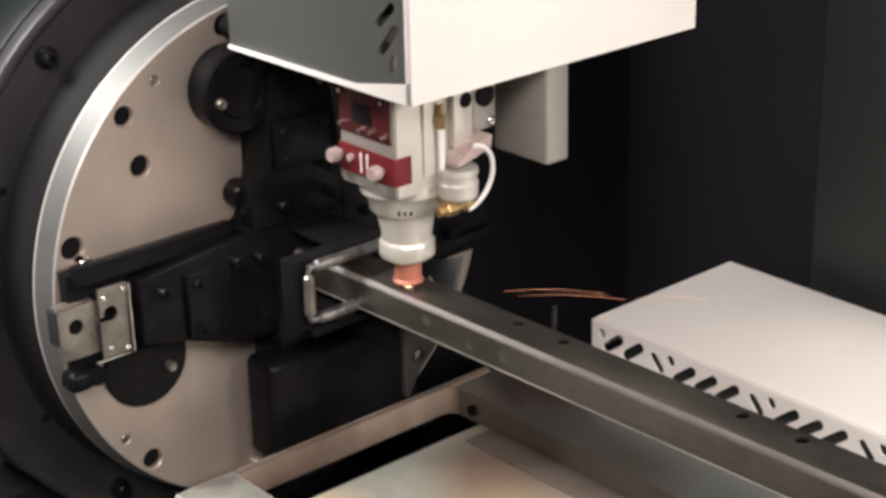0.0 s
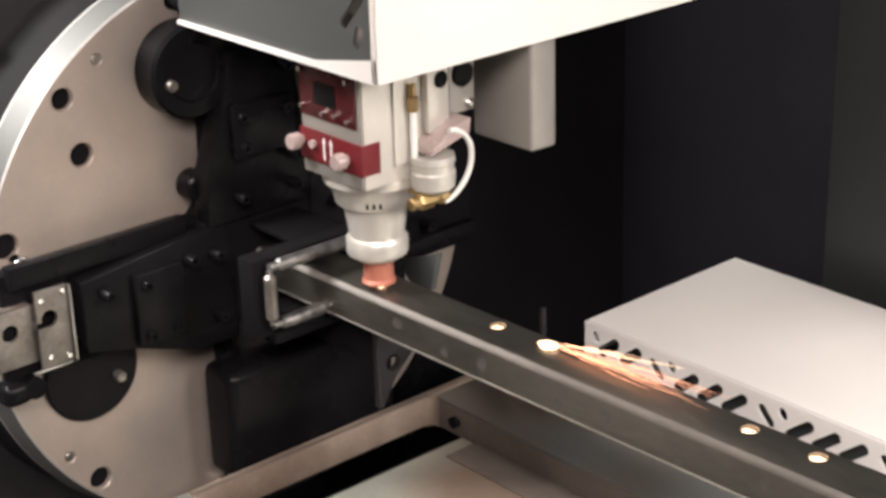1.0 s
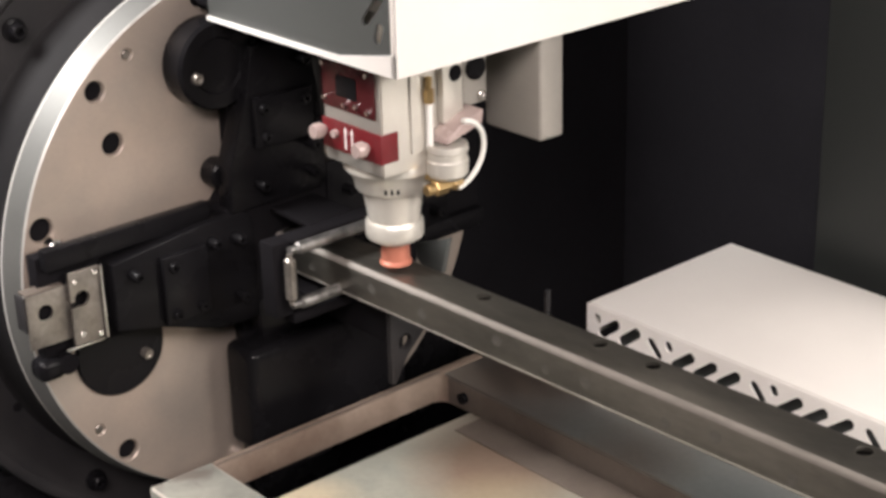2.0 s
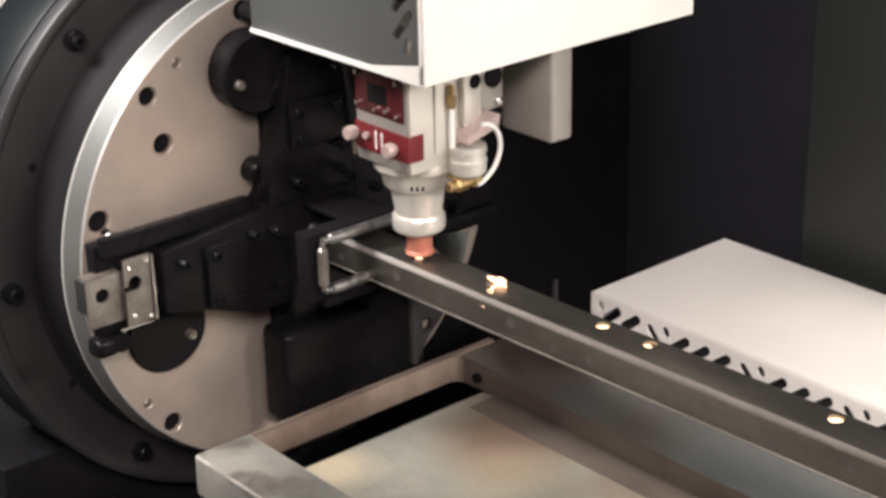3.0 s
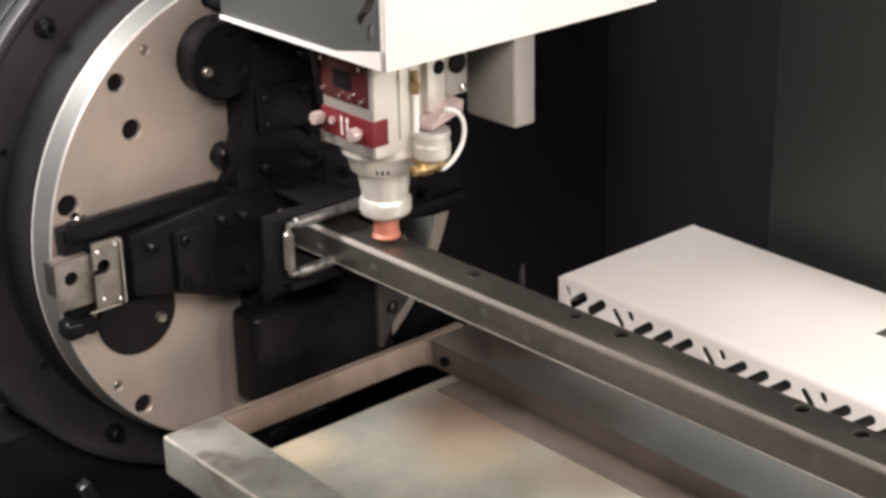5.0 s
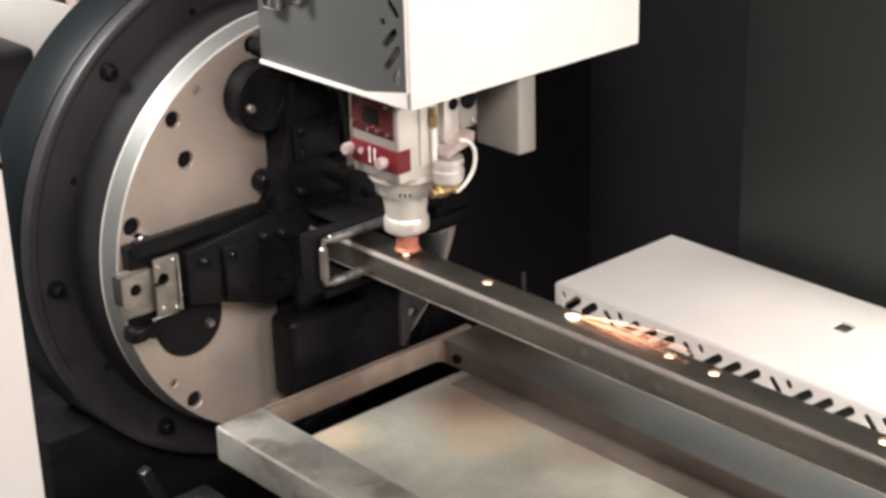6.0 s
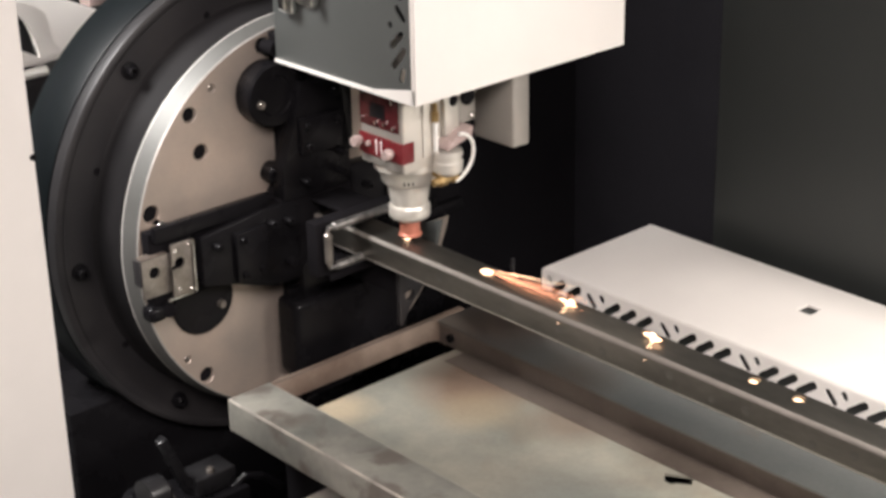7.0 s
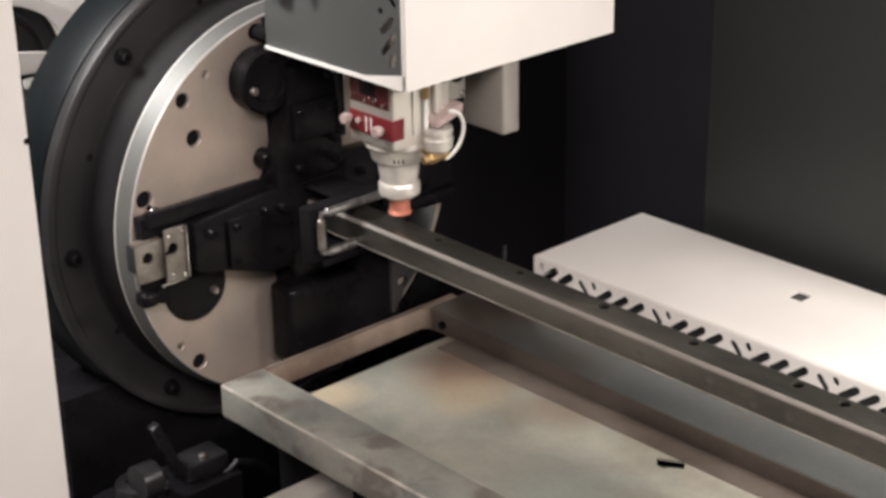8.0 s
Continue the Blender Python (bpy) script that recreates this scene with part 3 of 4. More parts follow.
def steel_tube():
    w, h = TUBE_Y1 - TUBE_Y0, TUBE_Z1 - TUBE_Z0
    tb = thing("steel_tube", "long dark rectangular steel tube with cut holes, held in the chuck", "steel tube", at=(0, (TUBE_Y0 + TUBE_Y1) / 2, (TUBE_Z0 + TUBE_Z1) / 2))
    bm = bmesh.new()
    x0, x1 = -1.2, 1.75
    rings = []
    for prof in (rounded(w, h, 0.0052), rounded(w - 0.006, h - 0.006, 0.003)):
        rings.append([[bm.verts.new((x, a, b)) for a, b in prof] for x in (x0, x1)])
    n = len(rings[0][0])
    for k in range(n):
        j = (k + 1) % n
        (oa, ob), (ia, ib) = rings
        bm.faces.new((oa[k], oa[j], ob[j], ob[k]))
        f = bm.faces.new((ia[k], ib[k], ib[j], ia[j]))
        f.material_index = 1
        bm.faces.new((oa[k], ia[k], ia[j], oa[j]))
        bm.faces.new((ob[k], ob[j], ib[j], ib[k]))
    bm.normal_update()
    # near corners take paler materials in place of caught light
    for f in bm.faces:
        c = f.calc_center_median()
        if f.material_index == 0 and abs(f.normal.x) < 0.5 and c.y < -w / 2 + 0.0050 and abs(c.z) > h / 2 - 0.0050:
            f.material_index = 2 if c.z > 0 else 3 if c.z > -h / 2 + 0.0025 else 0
    wall = part("tube_wall", bm, [TUBE, TUBE_IN, TUBE_SHEEN, TUBE_GLINT], tb)
    cut(wall, [rod(0.0075, 0.0, 0.05, "z", (a, 0.0095, 0), 0.0002, 18) for a in HOLES])
    for a in HOLES:
        bm = lathe([(0.0074, -0.001), (0.0080, -0.0002), (0.0083, 0.0005), (0.0078, 0.0007), (0.0073, 0.0004), (0.0074, -0.001)], "z", (0, 0, 0), 18)
        for v in bm.verts:
            v.co.z += 0.0004 * noise.noise(v.co * 300 + Vector((a * 50, 0, 0)))
        part("burr", bm, TUBE, tb, "rough burr round a cut hole", at=(a, 0.0095, h / 2))
    # pale spots along the near face
    for a, b, r in ((-0.02, 0.001, 0.0055), (0.105, -0.003, 0.0048), (0.205, 0.002, 0.0055), (0.282, -0.002, 0.0062), (0.39, 0.004, 0.0058), (0.455, -0.004, 0.005), (0.505, 0.0, 0.0066), (0.60, -0.006, 0.0055), (0.655, 0.002, 0.0066), (0.735, -0.007, 0.006), (0.82, 0.003, 0.006), (0.93, -0.002, 0.0066), (1.04, 0.003, 0.006)):
        bm = lathe([(0, -0.0002), (r * 0.6, -0.0002), (r, 0.0), (r, 0.0006)], "y", (0, 0, 0), 14)
        for v in bm.verts:
            v.co.x *= 1.0 + 0.35 * noise.noise(v.co * 150 + Vector((a * 40, 0, 0)))
            v.co.z *= 1.0 + 0.35 * noise.noise(v.co * 150 + Vector((0, a * 40, 0)))
        part("pale_spot", bm, TUBE_PALE, tb, "pale spot", at=(a, -w / 2, b))
    return tb


tube = steel_tube()

# ---- cutting carriage: white cover and the cutting head ----
HEAD_X, HEAD_Y = 0.2145, 0.203


def carriage():
    cx, cy, cz = 0.33, 0.12, 0.057
    ca = thing("carriage_cover", "white boxy carriage cover with grey vented side panel", "machine cover", at=(cx, cy, cz))
    L, W, T = 0.297, 0.396, 0.50
    part("front_panel", block(-0.004, 0, 0.0, W, 0.0, T, 0.0015), WHITE, ca, "white powder-coated front panel")
    part("corner_strip", lump(block(-0.0075, -0.0045, -0.0015, 0.003, 0.0, T, 0.0006)), WHITE, ca)
    side = part("side_panel", block(-L, -0.008, 0.001, 0.004, 0.002, T, 0.0006), GREY_PAINT, ca, "grey painted vented side panel")
    cutters = []
    for k in range(4):
        b = 0.036 + 0.108 * k
        cutters.append(prism(capsule(-0.027, b, 0.021, 0.0095, radians(70)), -0.02, 0.02, "y"))
        cutters.append(prism(capsule(-0.034, b + 0.021, 0.042, 0.0095, radians(48)), -0.02, 0.02, "y"))
        cutters.append(prism(capsule(-0.037, b + 0.045, 0.035, 0.0095, radians(44)), -0.02, 0.02, "y"))
        cutters.append(prism(capsule(-0.049, b + 0.063, 0.010, 0.0095, 0), -0.02, 0.02, "y"))
        cutters.append(prism(capsule(-0.029, b + 0.081, 0.026, 0.0095, radians(-48)), -0.02, 0.02, "y"))
    cut(side, cutters)
    part("inner_flange", block(-0.024, -0.0085, 0.0105, 0.013, 0.004, T, 0.0006), WHITE, ca)
    part("side_lip", prism([(-L, 0.0), (-L, 0.004), (-0.085, 0.0055), (-0.0045, 0.021), (-0.0045, 0.0)], -0.0015, 0.0025, "y"), WHITE, ca, "white folded lower lip")
    part("back_panel", block(-L, -0.0045, W - 0.004, W, 0.002, T, 0.001), WHITE, ca)
    part("left_panel", block(-L, -L + 0.003, 0.005, W - 0.005, 0.01, T, 0.001), BLACK_MATT, ca)
    part("inner_floor", block(-L + 0.004, -0.005, 0.13, W - 0.005, 0.02, 0.03, 0.001), BLACK_MATT, ca)
    part("hanger_plate", block(-0.086, -0.006, 0.180, 0.212, -0.104, 0.02, 0.004, 3), ALU_DARK, ca, "grey aluminium hanger plate")
    part("hanger_arm", block(-0.115, -0.087, 0.175, 0.20, -0.05, 0.02, 0.002), ALU_DARK, ca)
    part("cable_clamp", lump(block(-0.268, -0.236, -0.014, 0.0, 0.080, 0.16, 0.004), block(-0.258, -0.244, -0.020, -0.0145, 0.085, 0.16, 0.003), block(-0.235, -0.200, -0.006, 0.0, 0.095, 0.16, 0.002), block(-0.199, -0.187, -0.018, 0.0, 0.097, 0.16, 0.004)), CHROME, ca, "bright steel cable clamp")
    return ca


cover = carriage()


def cutting_head():
    hd = thing("laser_head", "aluminium laser cutting head with red label and copper nozzle", "laser head", at=(HEAD_X, HEAD_Y, 0))
    a, b = 0.0505, 0.0505
    body = part("body", lump(block(-0.036, a, -b, 0.045, -0.0615, 0.10, 0.002), ), ALU, hd, "brushed aluminium head body")
    part("front_face", block(-0.036, a - 0.002, -b - 0.002, -b - 0.0003, -0.0600, 0.10, 0.0006), ALU_DARK, hd, "grey anodised front plate")
    part("label_band", lump(block(-0.037, a + 0.0010, -b - 0.0045, -b - 0.0023, -0.0465, -0.0175, 0.0004), block(a + 0.0003, a + 0.0015, -b - 0.0040, -b + 0.017, -0.0465, -0.0175, 0.0004)), RED, hd, "red label band")
    part("window_plate", block(-0.035, a - 0.006, -b - 0.004, -b - 0.0023, -0.0045, 0.045, 0.0006), RED_DARK, hd, "dark red window plate")
    part("window_glass", block(-0.013, 0.018, -b - 0.0052, -b - 0.0043, 0.009, 0.030, 0.0006), BLACK, hd, "small dark inspection window")
    for x, z in ((-0.030, 0.004), (0.0, 0.002), (0.018, 0.004), (0.036, 0.002), (-0.03, 0.038), (0.036, 0.038)):
        bolt("plate_screw", (x, -b - 0.004, z), "y", 0.0022, hd, CHROME)
    for x in (-0.001, 0.009):
        part("arrow_mark", prism([(x - 0.0011, -0.043), (x + 0.0011, -0.043), (x + 0.0011, -0.026), (x + 0.0026, -0.026), (x, -0.0205), (x - 0.0026, -0.026), (x - 0.0011, -0.026)], -b - 0.0052, -b - 0.0047, "y"), INK, hd, "white printed arrow")
    for x, z in ((-0.034, -0.030), (0.031, -0.034)):
        part("knob", lathe([(0, -0.013), (0.0066, -0.013), (0.0078, -0.0105), (0.0078, -0.003), (0.0055, -0.002), (0.005, 0.002), (0, 0.002)], "y", (x, -b - 0.006, z), 20), CLEAR, hd, "frosted round knob")
    bolt("lock_screw", (-0.016, -b - 0.0045, -0.030), "y", 0.004, hd, CLEAR)
    part("side_plate", block(a + 0.0003, a + 0.003, -0.018, 0.044, -0.045, 0.10, 0.001), ALU, hd)
    part("flange", lathe([(0, -0.062), (0.047, -0.062), (0.048, -0.064), (0.048, -0.071), (0.040, -0.080), (0.038, -0.092), (0.036, -0.0945), (0, -0.0945)], "z", seg=56), ALU, hd, "turned aluminium flange")
    for k in range(3):
        t = radians(-50 + 9 * k)
        bolt("flange_screw", (0.0375 * math.cos(t), 0.0375 * math.sin(t), -0.086), "z", 0.0018, hd, BLACK)
    part("cone", lathe([(0, -0.0945), (0.031, -0.0945), (0.0305, -0.098), (0.0255, -0.130), (0, -0.130)], "z", seg=48), ALU, hd, "machined nozzle cone")
    part("lock_nut", lathe([(0.02, -0.127), (0.0275, -0.128), (0.0295, -0.131), (0.0295, -0.144), (0.0285, -0.1465), (0.021, -0.1515), (0.016, -0.154), (0, -0.154)], "z", seg=48), ALU, hd, "knurled lock nut")
    part("nozzle", lathe([(0, -0.154), (0.0145, -0.154), (0.0145, -0.172), (0.0165, -0.1745), (0.0165, -0.1765), (0.008, -0.178), (0.003, -0.1825), (0, -0.1825)], "z", seg=32), COPPER, hd, "copper cutting nozzle")
    part("sensor_cylinder", lathe([(0, -0.072), (0.016, -0.072), (0.020, -0.068), (0.021, -0.054), (0.0195, -0.052), (0.0195, -0.046), (0.021, -0.044), (0.020, -0.038), (0, -0.036)], "z", (a + 0.014, 0.016, 0), 32), ALU, hd, "silver sensor cylinder")
    part("connector_stem", rod(0.0036, -0.040, 0.0035, "z", (a + 0.008, 0.0, 0)), HOSE, hd, "pale plastic connector stem")
    part("connector", lump(rod(0.0052, 0.004, 0.018, "z", (a + 0.008, 0.0, 0), seg=6), rod(0.0035, 0.018, 0.03, "z", (a + 0.008, 0.0, 0))), BRASS, hd, "brass gas connector")
    part("bracket", prism([(0.002, -0.034), (0.048, -0.022), (0.050, -0.008), (0.030, -0.012), (0.004, -0.028)], a + 0.003, a + 0.030, "x", 0.0015), CLEAR, hd, "tinted plastic cover plate")
    part("port_block", block(a + 0.003, a + 0.012, 0.014, 0.040, -0.020, 0.05, 0.002), ALU, hd)
    part("port_hole", rod(0.008, a + 0.0115, a + 0.0135, "x", (0, 0.030, 0.028)), BLACK, hd)
    part("elbow", lump(rod(0.0058, -0.022, 0.020, "y", (a + 0.014, 0.010, -0.080), seg=12), rod(0.0082, -0.012, 0.004, "y", (a + 0.014, 0.010, -0.080), seg=6), rod(0.0078, 0.010, 0.021, "y", (a + 0.014, 0.010, -0.080), seg=6), rod(0.006, -0.016, 0.010, "x", (a + 0.008, 0.010, -0.075), seg=6)), BRASS, hd, "brass elbow fitting")
    pts = []
    for k in range(25):
        t = radians(-80 + 165 * k / 24)
        pts.append((a + 0.024 + 0.006 * math.sin(t), 0.020 + 0.034 * math.cos(t), -0.050 + 0.036 * math.sin(t)))
    part("hose", sweep(pts, 0.0027), HOSE, hd, "white looped air hose")
    part("valve_block", block(a - 0.03, a + 0.004, 0.047, 0.078, -0.012, 0.06, 0.002), ALU_DARK, hd)
    part("valve_port", rod(0.012, -0.002, 0.006, "x", (a + 0.002, 0.062, 0.025)), BLACK, hd)
    bolt("valve_screw", (a + 0.004, 0.07, -0.004), "x", 0.005, hd, CHROME)
    return hd


head = cutting_head()


def rear_cover():
    """White cover that stands behind the drum, with dark gear under it."""
    rc = thing("rear_machine_cover", "bright white machine cover behind the chuck drum", "machine cover", at=(-0.92, 0.0, 0.0))
    outline = prism([(0.02, -0.03), (0.236, -0.042), (0.317, -0.055), (0.414, -0.100), (0.50, -0.175), (0.50, -0.24), (0.42, -0.222), (0.307, -0.187), (0.24, -0.165), (0.02, -0.13)], -0.14, 0.0, "x", 0.004)
    part("shell", outline, WHITE, rc, "white powder-coated shell")
    part("lamp_block", block(-0.06, -0.02, 0.41, 0.46, -0.099, -0.03, 0.004), CLEAR, rc, "pale plastic block on the shell")
    part("undercarriage", block(-0.13, -0.03, 0.05, 0.46, -0.42, -0.25, 0.006), BLACK_MATT, rc)
    for y, z, r in ((0.21, -0.205, 0.012), (0.26, -0.225, 0.016), (0.31, -0.215, 0.009)):
        part("pipe", rod(r, -0.10, -0.006, "x", (0, y, z)), BRACKET if r < 0.015 else CAST, rc, "short pipe end")
    part("stand", block(-0.13, -0.02, 0.05, 0.46, FLOOR + 0.45, -0.421, 0.004), BLACK_MATT, rc)
    return rc


def rear_chuck():
    """The chuck that pushes the tube forward from behind."""
    rc = thing("feed_chuck", "white plated feed chuck with a dark wheel behind the drum", "chuck", at=(-0.62, 0.13, -0.06))
    side = part("cheek_plate", prism([(-0.32, 0.19), (-0.14, 0.150), (-0.0572, 0.1019), (-0.0255, 0.0883), (-0.004, 0.07), (0.0011, 0.052), (0.0018, 0.0377), (0.0061, 0.0171), (0.0184, 0.0018), (0.03, -0.012), (-0.0228, -0.016), (-0.32, 0.0)], 0.012, 0.020, "x", 0.001), WHITE, rc, "white cheek plate with a round-edged opening")
    cut(side, [prism([(-0.27, 0.130), (-0.16, 0.118), (-0.095, 0.098), (-0.072, 0.087), (-0.0535, 0.0746), (-0.0371, 0.0551), (-0.0278, 0.029), (-0.0212, -0.0036), (-0.0549, 0.0153), (-0.13, 0.030), (-0.27, 0.040)], -0.05, 0.05, "x")])
    # added black sheet, stands in for shade inside the opening
    part("opening_dark_sheet", block(-0.085, -0.08, -0.30, 0.0, 0.005, 0.14, 0.0005), BLACK_MATT, rc, "flat black sheet for the dark inside of the opening")
    part("wheel", lathe([(0, -0.072), (0.135, -0.072), (0.135, -0.04), (0.122, -0.030), (0.106, -0.030), (0.103, -0.018), (0.097, -0.018), (0.094, -0.036), (0.06, -0.040), (0.055, -0.030), (0, -0.030)], "x", (0, -0.135, -0.015), 56), CAST, rc, "dark ridged wheel")
    part("pipe", rod(0.0085, -0.10, -0.008, "y", (0.012, 0.0, -0.030)), HOSE, rc, "white plastic pipe end")
    part("gear_case", block(-0.19, 0.010, -0.115, 0.10, -0.19, -0.042, 0.012, 3), CAST, rc, "dark cast gear case")
    part("housing", lathe([(0, -0.1), (0.13, -0.1), (0.14, -0.09), (0.14, 0.05), (0.12, 0.06), (0.115, 0.05), (0, 0.05)], "x", (-0.1, -0.02, -0.23), 48), ALU_DARK, rc, "grey round motor housing")
    part("slide_foot", block(-0.18, 0.0, -0.1, 0.1, FLOOR + 0.51, -0.3701, 0.004), BLACK_MATT, rc)
    return rc


rear_cover()
rear = rear_chuck()


SPARK = glow("white_hot_sparks", (1.0, 0.66, 0.42), 3.2)
EMBER = glow("orange_sparks", (1.0, 0.44, 0.26), 2.0)


def streak(path, r):
    """A thin spark trail, thick at its head."""
    bm = bmesh.new()
    n = len(path)
    rings = []
    for k, q in enumerate(path):
        w = r * (0.25 + 0.75 * math.sin(math.pi * (k + 0.6) / (n + 0.4)))
        rings.append([bm.verts.new(Vector(q) + Vector((0, w * math.cos(a), w * math.sin(a)))) for a in (0.5, 2.6, 4.7)])
    for a, b in zip(rings, rings[1:]):
        for j in range(3):
            bm.faces.new((a[j], a[(j + 1) % 3], b[(j + 1) % 3], b[j]))
    return bm


def spark_fan(name, label, high, low, reach, seed):
    """Sparks thrown along the tube: a straight high bundle and a low orange one."""
    rnd = random.Random(seed)
    ob = thing(name, label, "sparks")
    for n in range(high + low):
        up = n < high
        d = reach * rnd.uniform(0.2, 1.0)
        slope = rnd.gauss(0.13, 0.035) if up else rnd.gauss(0.022, 0.022)
        side = rnd.gauss(0.13, 0.06) if up else rnd.gauss(0.02, 0.05)
        t0 = rnd.uniform(0.0, 0.2) if up else rnd.uniform(0.0, 0.5)
        pts = []
        for k in range(8):
            u = t0 + (1 - t0) * k / 7
            kink = 0.0022 * noise.noise(Vector((u * 9, n, seed)))
            pts.append((d * u, d * side * u + kink, d * slope * u * (1.25 - 0.45 * u) + 0.002 + kink))
        trail = streak(pts, rnd.uniform(0.00016, 0.00036) if up else rnd.uniform(0.00010, 0.00026))
        part("trail", trail, SPARK if up and n % 3 else EMBER, ob, smooth=None)
    core = lathe([(0, -0.002), (0.006, -0.001), (0.0075, 0.001), (0.004, 0.0028), (0, 0.0034)], "z", (0, 0, 0), 12)
    for v in core.verts:
        v.co.x *= 1.4
        v.co += 0.0015 * Vector((noise.noise(v.co * 200 + Vector((seed, 0, 0))), noise.noise(v.co * 200 + Vector((0, seed, 0))), 0))
    part("core", core, SPARK, ob)
    return ob


def spark_tuft(seed):
    """A ragged burst round a cut hole."""
    rnd = random.Random(seed)
    ob = thing("spark_burst", "ragged white-hot burst of sparks at a cut hole", "sparks", "bursts at the holes")
    for k in range(11):
        a = rnd.uniform(0, 2 * math.pi)
        r = rnd.uniform(0.005, 0.014)
        p = [(0.002 * math.cos(a), 0.002 * math.sin(a), 0.001), (r * 0.8 * math.cos(a), r * 0.4 * math.sin(a), 0.003), (1.6 * r * math.cos(a + 0.3), r * 0.45 * math.sin(a + 0.3), 0.002 + rnd.uniform(0, 0.003))]
        part("flame", streak(p, rnd.uniform(0.0010, 0.0024)), SPARK, ob, smooth=None)
    for k in range(2):
        p = [(0.004, -0.006, 0.002), (0.008 + 0.004 * k, -0.02, 0.001), (0.016 + 0.005 * k, -0.036 + 0.01 * k, -0.012)]
        part("trail", streak(p, 0.0006), SPARK, ob, smooth=None)
    return ob


burst_a, burst_b = spark_tuft(21), spark_tuft(34)
long_spray = spark_fan("spark_spray", "long low spray of white and orange sparks over the tube", 9, 42, 0.29, 3)
near_spray = spark_fan("spark_spray", "short bright spray of sparks over the tube", 6, 26, 0.19, 8)
nozzle_spray = spark_fan("spark_spray", "thin stray sparks beside the nozzle", 1, 4, 0.07, 5)


FIRE = glow("yellow_orange_fire", (1.0, 0.38, 0.10), 2.4)
HOT = glow("white_hot_fire", (1.0, 0.62, 0.26), 9.0)


def pierce_flash():
    """The burst of fire when the beam first goes through the tube wall."""
    rnd = random.Random(41)
    ob = thing("pierce_flash", "bright yellow burst of fire and sparks beside the nozzle", "sparks")
    core = lathe([(0, -0.004), (0.010, 0.002), (0.019, 0.022), (0.023, 0.055), (0.020, 0.085), (0.012, 0.11), (0, 0.125)], "x", (0, 0, 0.010), 24)
    for v in core.verts:
        v.co += 0.005 * Vector((noise.noise(v.co * 60), noise.noise(v.co * 60 + Vector((7, 0, 0))), noise.noise(v.co * 60 + Vector((0, 7, 0)))))
    part("core", core, HOT, ob)
    flames = []
    for n in range(420):
        d, spin = rnd.uniform(0.10, 0.225), rnd.uniform(0, 2 * math.pi)
        w = rnd.uniform(0.05, 0.19) * d
        t0 = rnd.uniform(0.05, 0.5)
        pts = [(d * u, w * math.cos(spin) * math.sin(2.6 * u), 0.012 + w * 0.95 * math.sin(spin) * math.sin(2.6 * u) - 0.014 * u * u) for u in (t0, t0 + (1 - t0) * 0.33, t0 + (1 - t0) * 0.66, 1.0)]
        flames.append(streak(pts, rnd.uniform(0.0003, 0.0009)))
    part("flames", lump(*flames), FIRE, ob, "orange licks of fire", smooth=None)
    for n in range(60):
        a, d = rnd.uniform(-2.9, -0.2), rnd.uniform(0.03, 0.085)
        pts = [(d * u * math.cos(a) * 0.9, -0.5 * d * u, d * u * math.sin(a) * 0.75 - 0.01 * u * u) for u in (0.25, 0.6, 1.0)]
        part("trail", streak(pts, rnd.uniform(0.00015, 0.0003)), EMBER, ob, smooth=None)
    return ob


def falling_spark():
    ob = thing("falling_spark", "single glowing spark dropping in an arc past the tube", "sparks")
    pts = [(0.09 * u, -0.05 * u, 0.004 + 0.02 * u - 0.115 * u * u) for u in (0.0, 0.15, 0.3, 0.45, 0.6, 0.75, 0.9, 1.0)]
    part("trail", streak(pts, 0.0006), SPARK, ob, smooth=None)
    return ob


def stray_sparks():
    ob = thing("stray_sparks", "faint thin sparks flying off above the tube", "sparks")
    for k, (x0, x1, lift) in enumerate(((0.0, 0.15, 0.0), (0.02, 0.17, -0.006), (0.18, 0.27, -0.004))):
        pts = [(x0 + (x1 - x0) * u, 0.002 * k, (x0 + (x1 - x0) * u) * 0.285 + lift + 0.004 * math.sin(3.0 * u)) for u in (0, 0.25, 0.5, 0.75, 1)]
        part("trail", streak(pts, 0.00011), EMBER, ob, smooth=None)
    return ob


flash, faller, stray = pierce_flash(), falling_spark(), stray_sparks()


def inner_stream():
    """Sparks that shoot along the inside of the tube and shine out of its holes."""
    rnd = random.Random(11)
    ob = thing("spark_stream", "glowing stream of sparks inside the steel tube", "sparks")
    drops = []
    x = 0.0
    while x < 0.86:
        ln = rnd.uniform(0.010, 0.03)
        drops.append(block(x, x + ln * 1.05, -0.008 + rnd.uniform(-0.002, 0.002), 0.008 + rnd.uniform(-0.002, 0.002), -0.0012, 0.0012 + rnd.uniform(0, 0.0008), 0.0006, 1))
        x += ln
    part("drops", lump(*drops), SPARK, ob)
    return ob


stream = inner_stream()


def cutting_spot():
    ob = thing("cutting_spot", "tiny white-hot melt spot under the nozzle", "sparks")
    bm = lathe([(0, -0.004), (0.0035, -0.002), (0.0050, 0.0), (0.0035, 0.004), (0, 0.006)], "z", (0, 0, 0), 12)
    part("melt", bm, SPARK, ob)
    return ob


spot = cutting_spot()


def stepped(spans, home):
    """Rows that hold a place over each span of time and rest at home between."""
    rows = []
    if not spans or spans[0][0] > 0:
        rows.append((0.0, home))
    for n, (a, b, m) in enumerate(spans):
        if a > 0:
            rows.append((a - 0.04, home))
        rows += [(a, m), (b, m)]
        if b < 8.0:
            rows.append((b + 0.04, home))
    if rows[-1][0] < 8.0:
        rows.append((8.0, home))
    return rows


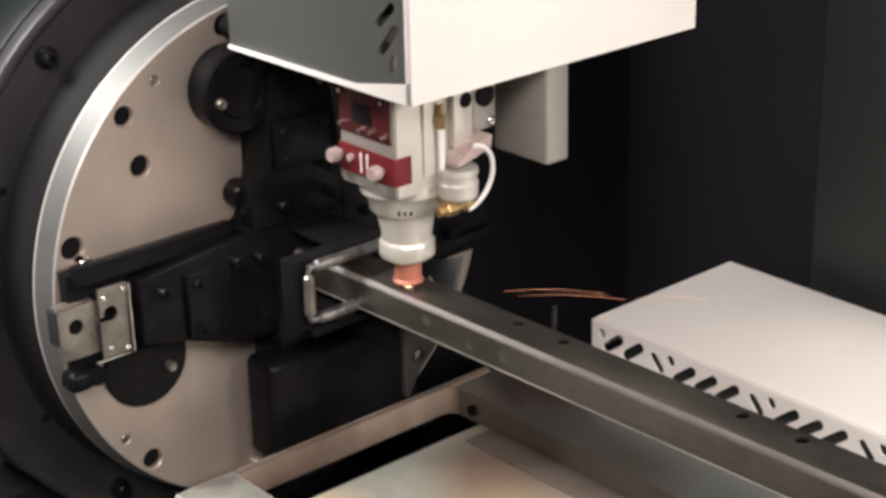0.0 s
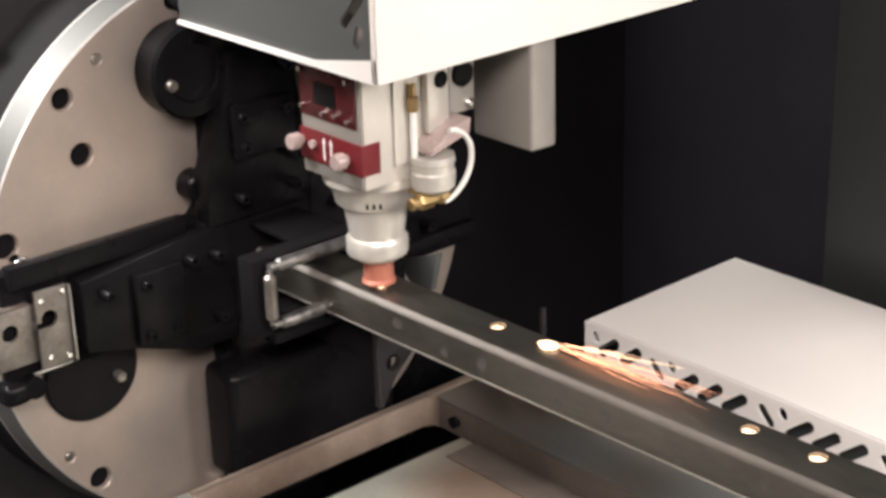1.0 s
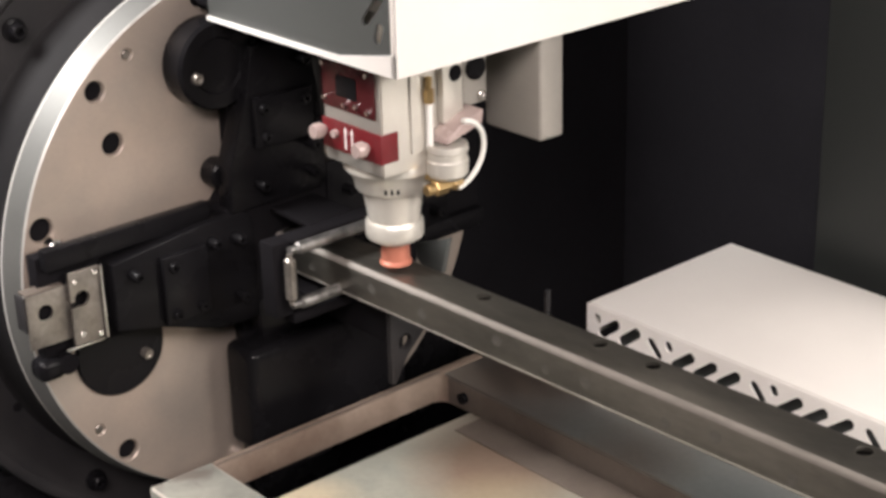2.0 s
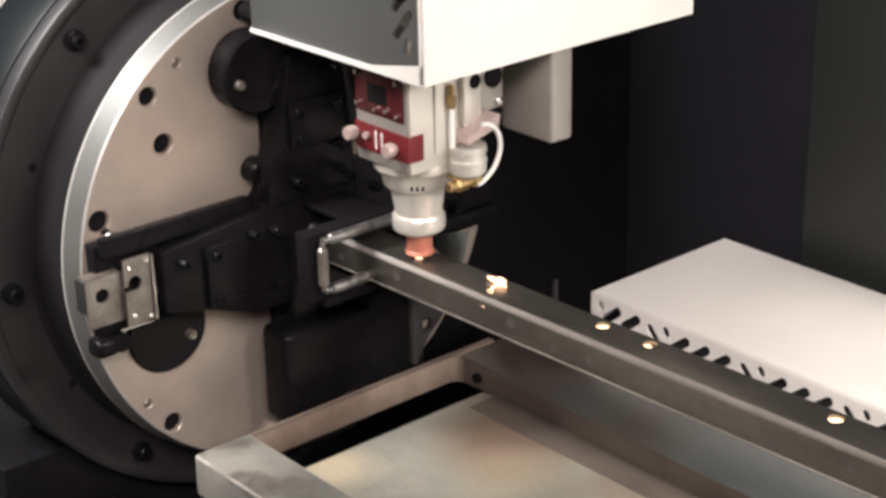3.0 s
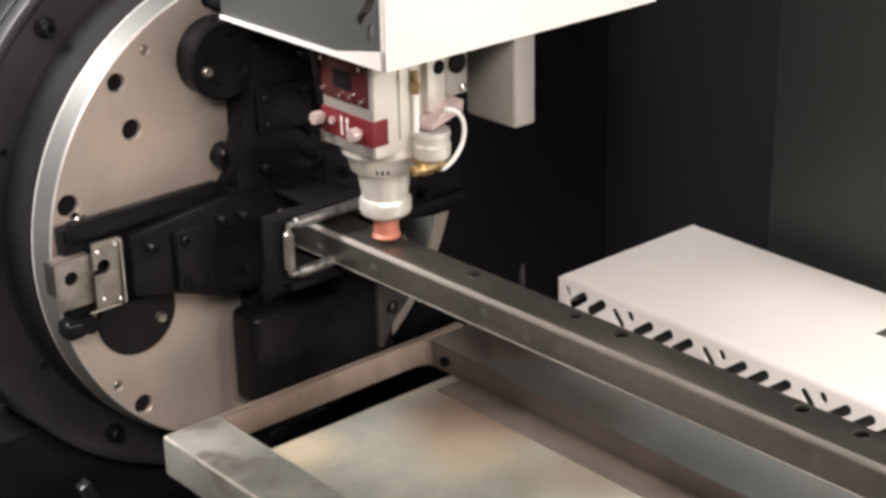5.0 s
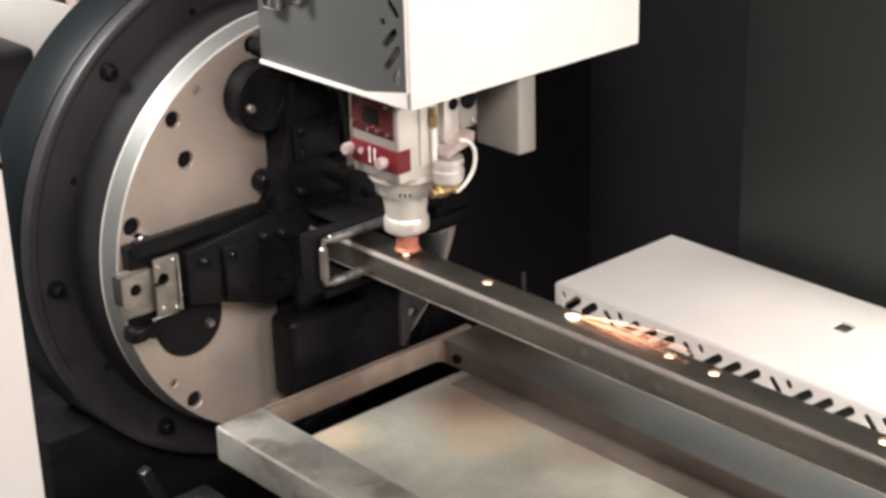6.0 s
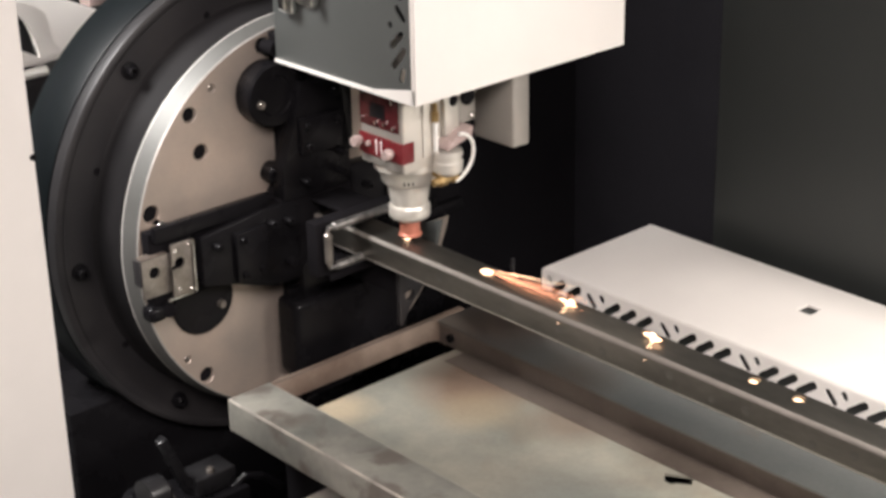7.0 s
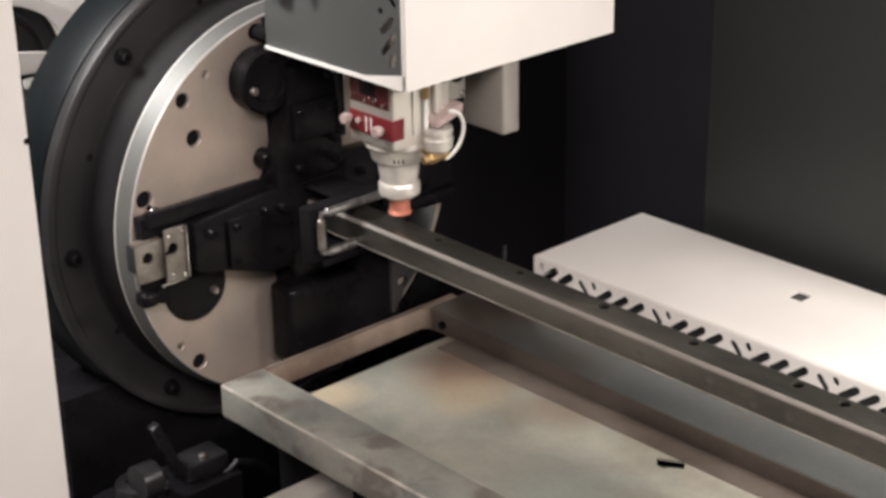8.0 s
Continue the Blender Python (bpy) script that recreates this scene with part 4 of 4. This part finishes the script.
def motions():
    y_rows = [(0.0, -0.006), (0.5, 0.0192), (0.75, 0.004), (1.0, -0.0076), (1.5, -0.0042), (2.4, -0.003), (3.0, -0.0016), (3.5, 0.0085), (4.0, 0.0017), (4.5, 0.0023), (5.2, 0.001), (6.0, -0.0003), (6.5, 0.0005), (7.0, 0.0085), (7.5, -0.0019), (8.0, 0.0032)]
    lift = {6.5: 0.0165, 8.0: 0.0135}
    walk(cover, [(t, pose(0.33, 0.12 + y, 0.057)) for t, y in y_rows])
    rows = [(t, y, lift.get(t, 0.0)) for t, y in y_rows]
    rows += [(6.3, 0.0002, 0.0), (6.7, 0.004, 0.003), (7.7, 0.0, 0.0)]
    walk(head, [(t, pose(HEAD_X, HEAD_Y + y, z)) for t, y, z in sorted(rows)])
    feed = [(0.0, -0.121), (0.3, -0.125), (1.1, -0.125), (1.4, 0.0), (1.7, 0.0), (2.8, 0.0), (3.2, 0.0), (3.45, 0.024), (4.2, 0.024), (4.7, 0.022), (5.0, 0.022), (5.4, 0.168), (5.8, 0.168), (6.3, 0.170), (6.7, 0.335), (7.1, 0.335), (7.4, 0.408), (7.7, 0.408), (8.0, 0.408)]
    home = tube.location.copy()
    droop = [(0.0, 0.9), (1.4, 1.2), (4.7, 1.25), (5.4, 0.5), (6.3, 0.35), (6.7, 0.0), (7.4, -0.25), (8.0, -0.3)]
    rows = []
    for t, x in feed:
        k = next(n for n in range(1, len(droop)) if droop[n][0] >= t)
        (t0, a0), (t1, a1) = droop[k - 1], droop[k]
        a = a0 + (a1 - a0) * (t - t0) / (t1 - t0)
        rows.append((t, pose(x, home.y, home.z - (0.2 - x) * math.sin(radians(a)), 0, -a, 0)))
    walk(tube, rows)
    inside = pose(-0.95, 0.203, -0.2)

    def over(x, y, a=1.2):
        return pose(x, y, TUBE_Z1 + 0.001 + (x - 0.2) * math.sin(radians(a)), 0, -a, 0)

    def under(a, x=0.29):
        return pose(x, 0.210, TUBE_Z1 - 0.0056 + (x - 0.2) * math.sin(radians(a)), 0, -a, 0)

    walk(stream, stepped([(0.1, 1.12, under(1.02)), (1.6, 1.7, under(1.2)), (2.4, 3.34, under(1.22)), (3.68, 4.75, under(1.24)), (5.6, 6.32, under(0.42)), (6.8, 7.06, under(-0.08)), (7.5, 7.55, under(-0.25, -0.385)), (7.58, 7.64, under(-0.25))], inside))
    walk(long_spray, stepped([(0.08, 0.13, over(0.34, 0.212, 1.0)), (0.4, 0.55, over(0.37, 0.212)), (2.5, 2.85, over(0.34, 0.21)), (3.18, 3.25, over(0.34, 0.21)), (3.67, 3.74, over(0.36, 0.21)), (4.6, 4.72, over(0.36, 0.21)), (6.2, 6.25, over(0.51, 0.208, 0.42)), (7.48, 7.64, over(0.29, 0.206, -0.25))], inside))
    walk(near_spray, stepped([(0.28, 0.33, over(0.36, 0.212, 1.0)), (0.38, 0.55, over(0.428, 0.21, 1.0)), (0.67, 0.73, over(0.428, 0.21)), (0.88, 1.05, over(0.428, 0.21)), (2.6, 2.75, over(0.49, 0.21)), (4.2, 4.25, over(0.36, 0.21)), (5.9, 6.22, over(0.508, 0.208, 0.42)), (6.8, 7.06, over(0.378, 0.205, -0.08)), (7.49, 7.63, over(0.448, 0.206, -0.25))], inside))
    walk(nozzle_spray, stepped([(3.55, 3.85, pose(0.218, 0.200, -0.182)), (4.15, 4.7, pose(0.218, 0.200, -0.182))], inside))
    walk(burst_a, stepped([(2.95, 3.06, over(0.334, 0.209)), (3.95, 4.05, over(0.362, 0.209)), (4.45, 4.55, over(0.360, 0.209)), (6.94, 7.06, over(0.526, 0.208, -0.08))], inside))
    walk(burst_b, stepped([(6.94, 7.06, over(0.671, 0.208, -0.08))], inside))
    below = pose(0.9, 0.45, -1.0)
    walk(flash, stepped([(6.66, 6.74, pose(0.218, 0.195, -0.180, 0, 3.0, 0))], below))
    walk(faller, stepped([(0.57, 0.63, over(0.50, 0.18)), (2.78, 2.84, over(0.34, 0.2)), (3.67, 3.73, over(0.38, 0.2)), (6.08, 6.13, over(0.47, 0.18, 0.42))], below))
    walk(stray, stepped([(0.0, 0.05, pose(0.304, 0.25, -0.178)), (4.17, 4.33, pose(0.23, 0.23, -0.178))], below))
    base = rear.location.copy()
    gap = [(0.0, -0.46), (1.1, -0.46), (1.4, -0.335), (3.2, -0.335), (3.45, -0.311), (5.0, -0.313), (5.4, -0.165), (6.3, -0.165), (6.6, 0.0), (7.1, 0.0), (7.4, 0.05), (7.65, 0.05), (7.85, 0.115), (8.0, 0.115)]
    walk(rear, [(t, pose(base.x + x, base.y, base.z)) for t, x in gap])
    rest = pose(HEAD_X, HEAD_Y, -0.165)
    walk(spot, stepped([(0.0, 1.06, pose(HEAD_X, HEAD_Y - 0.006, -0.1815)), (1.6, 1.7, pose(HEAD_X, HEAD_Y - 0.006, -0.1815)), (2.4, 3.25, pose(HEAD_X, HEAD_Y - 0.003, -0.1815)), (3.55, 4.7, pose(HEAD_X, HEAD_Y - 0.001, -0.1815)), (5.6, 6.22, pose(HEAD_X, HEAD_Y - 0.003, -0.1815)), (6.8, 7.06, pose(HEAD_X, HEAD_Y + 0.003, -0.1815)), (7.5, 7.64, pose(HEAD_X, HEAD_Y - 0.003, -0.1815))], rest))


motions()
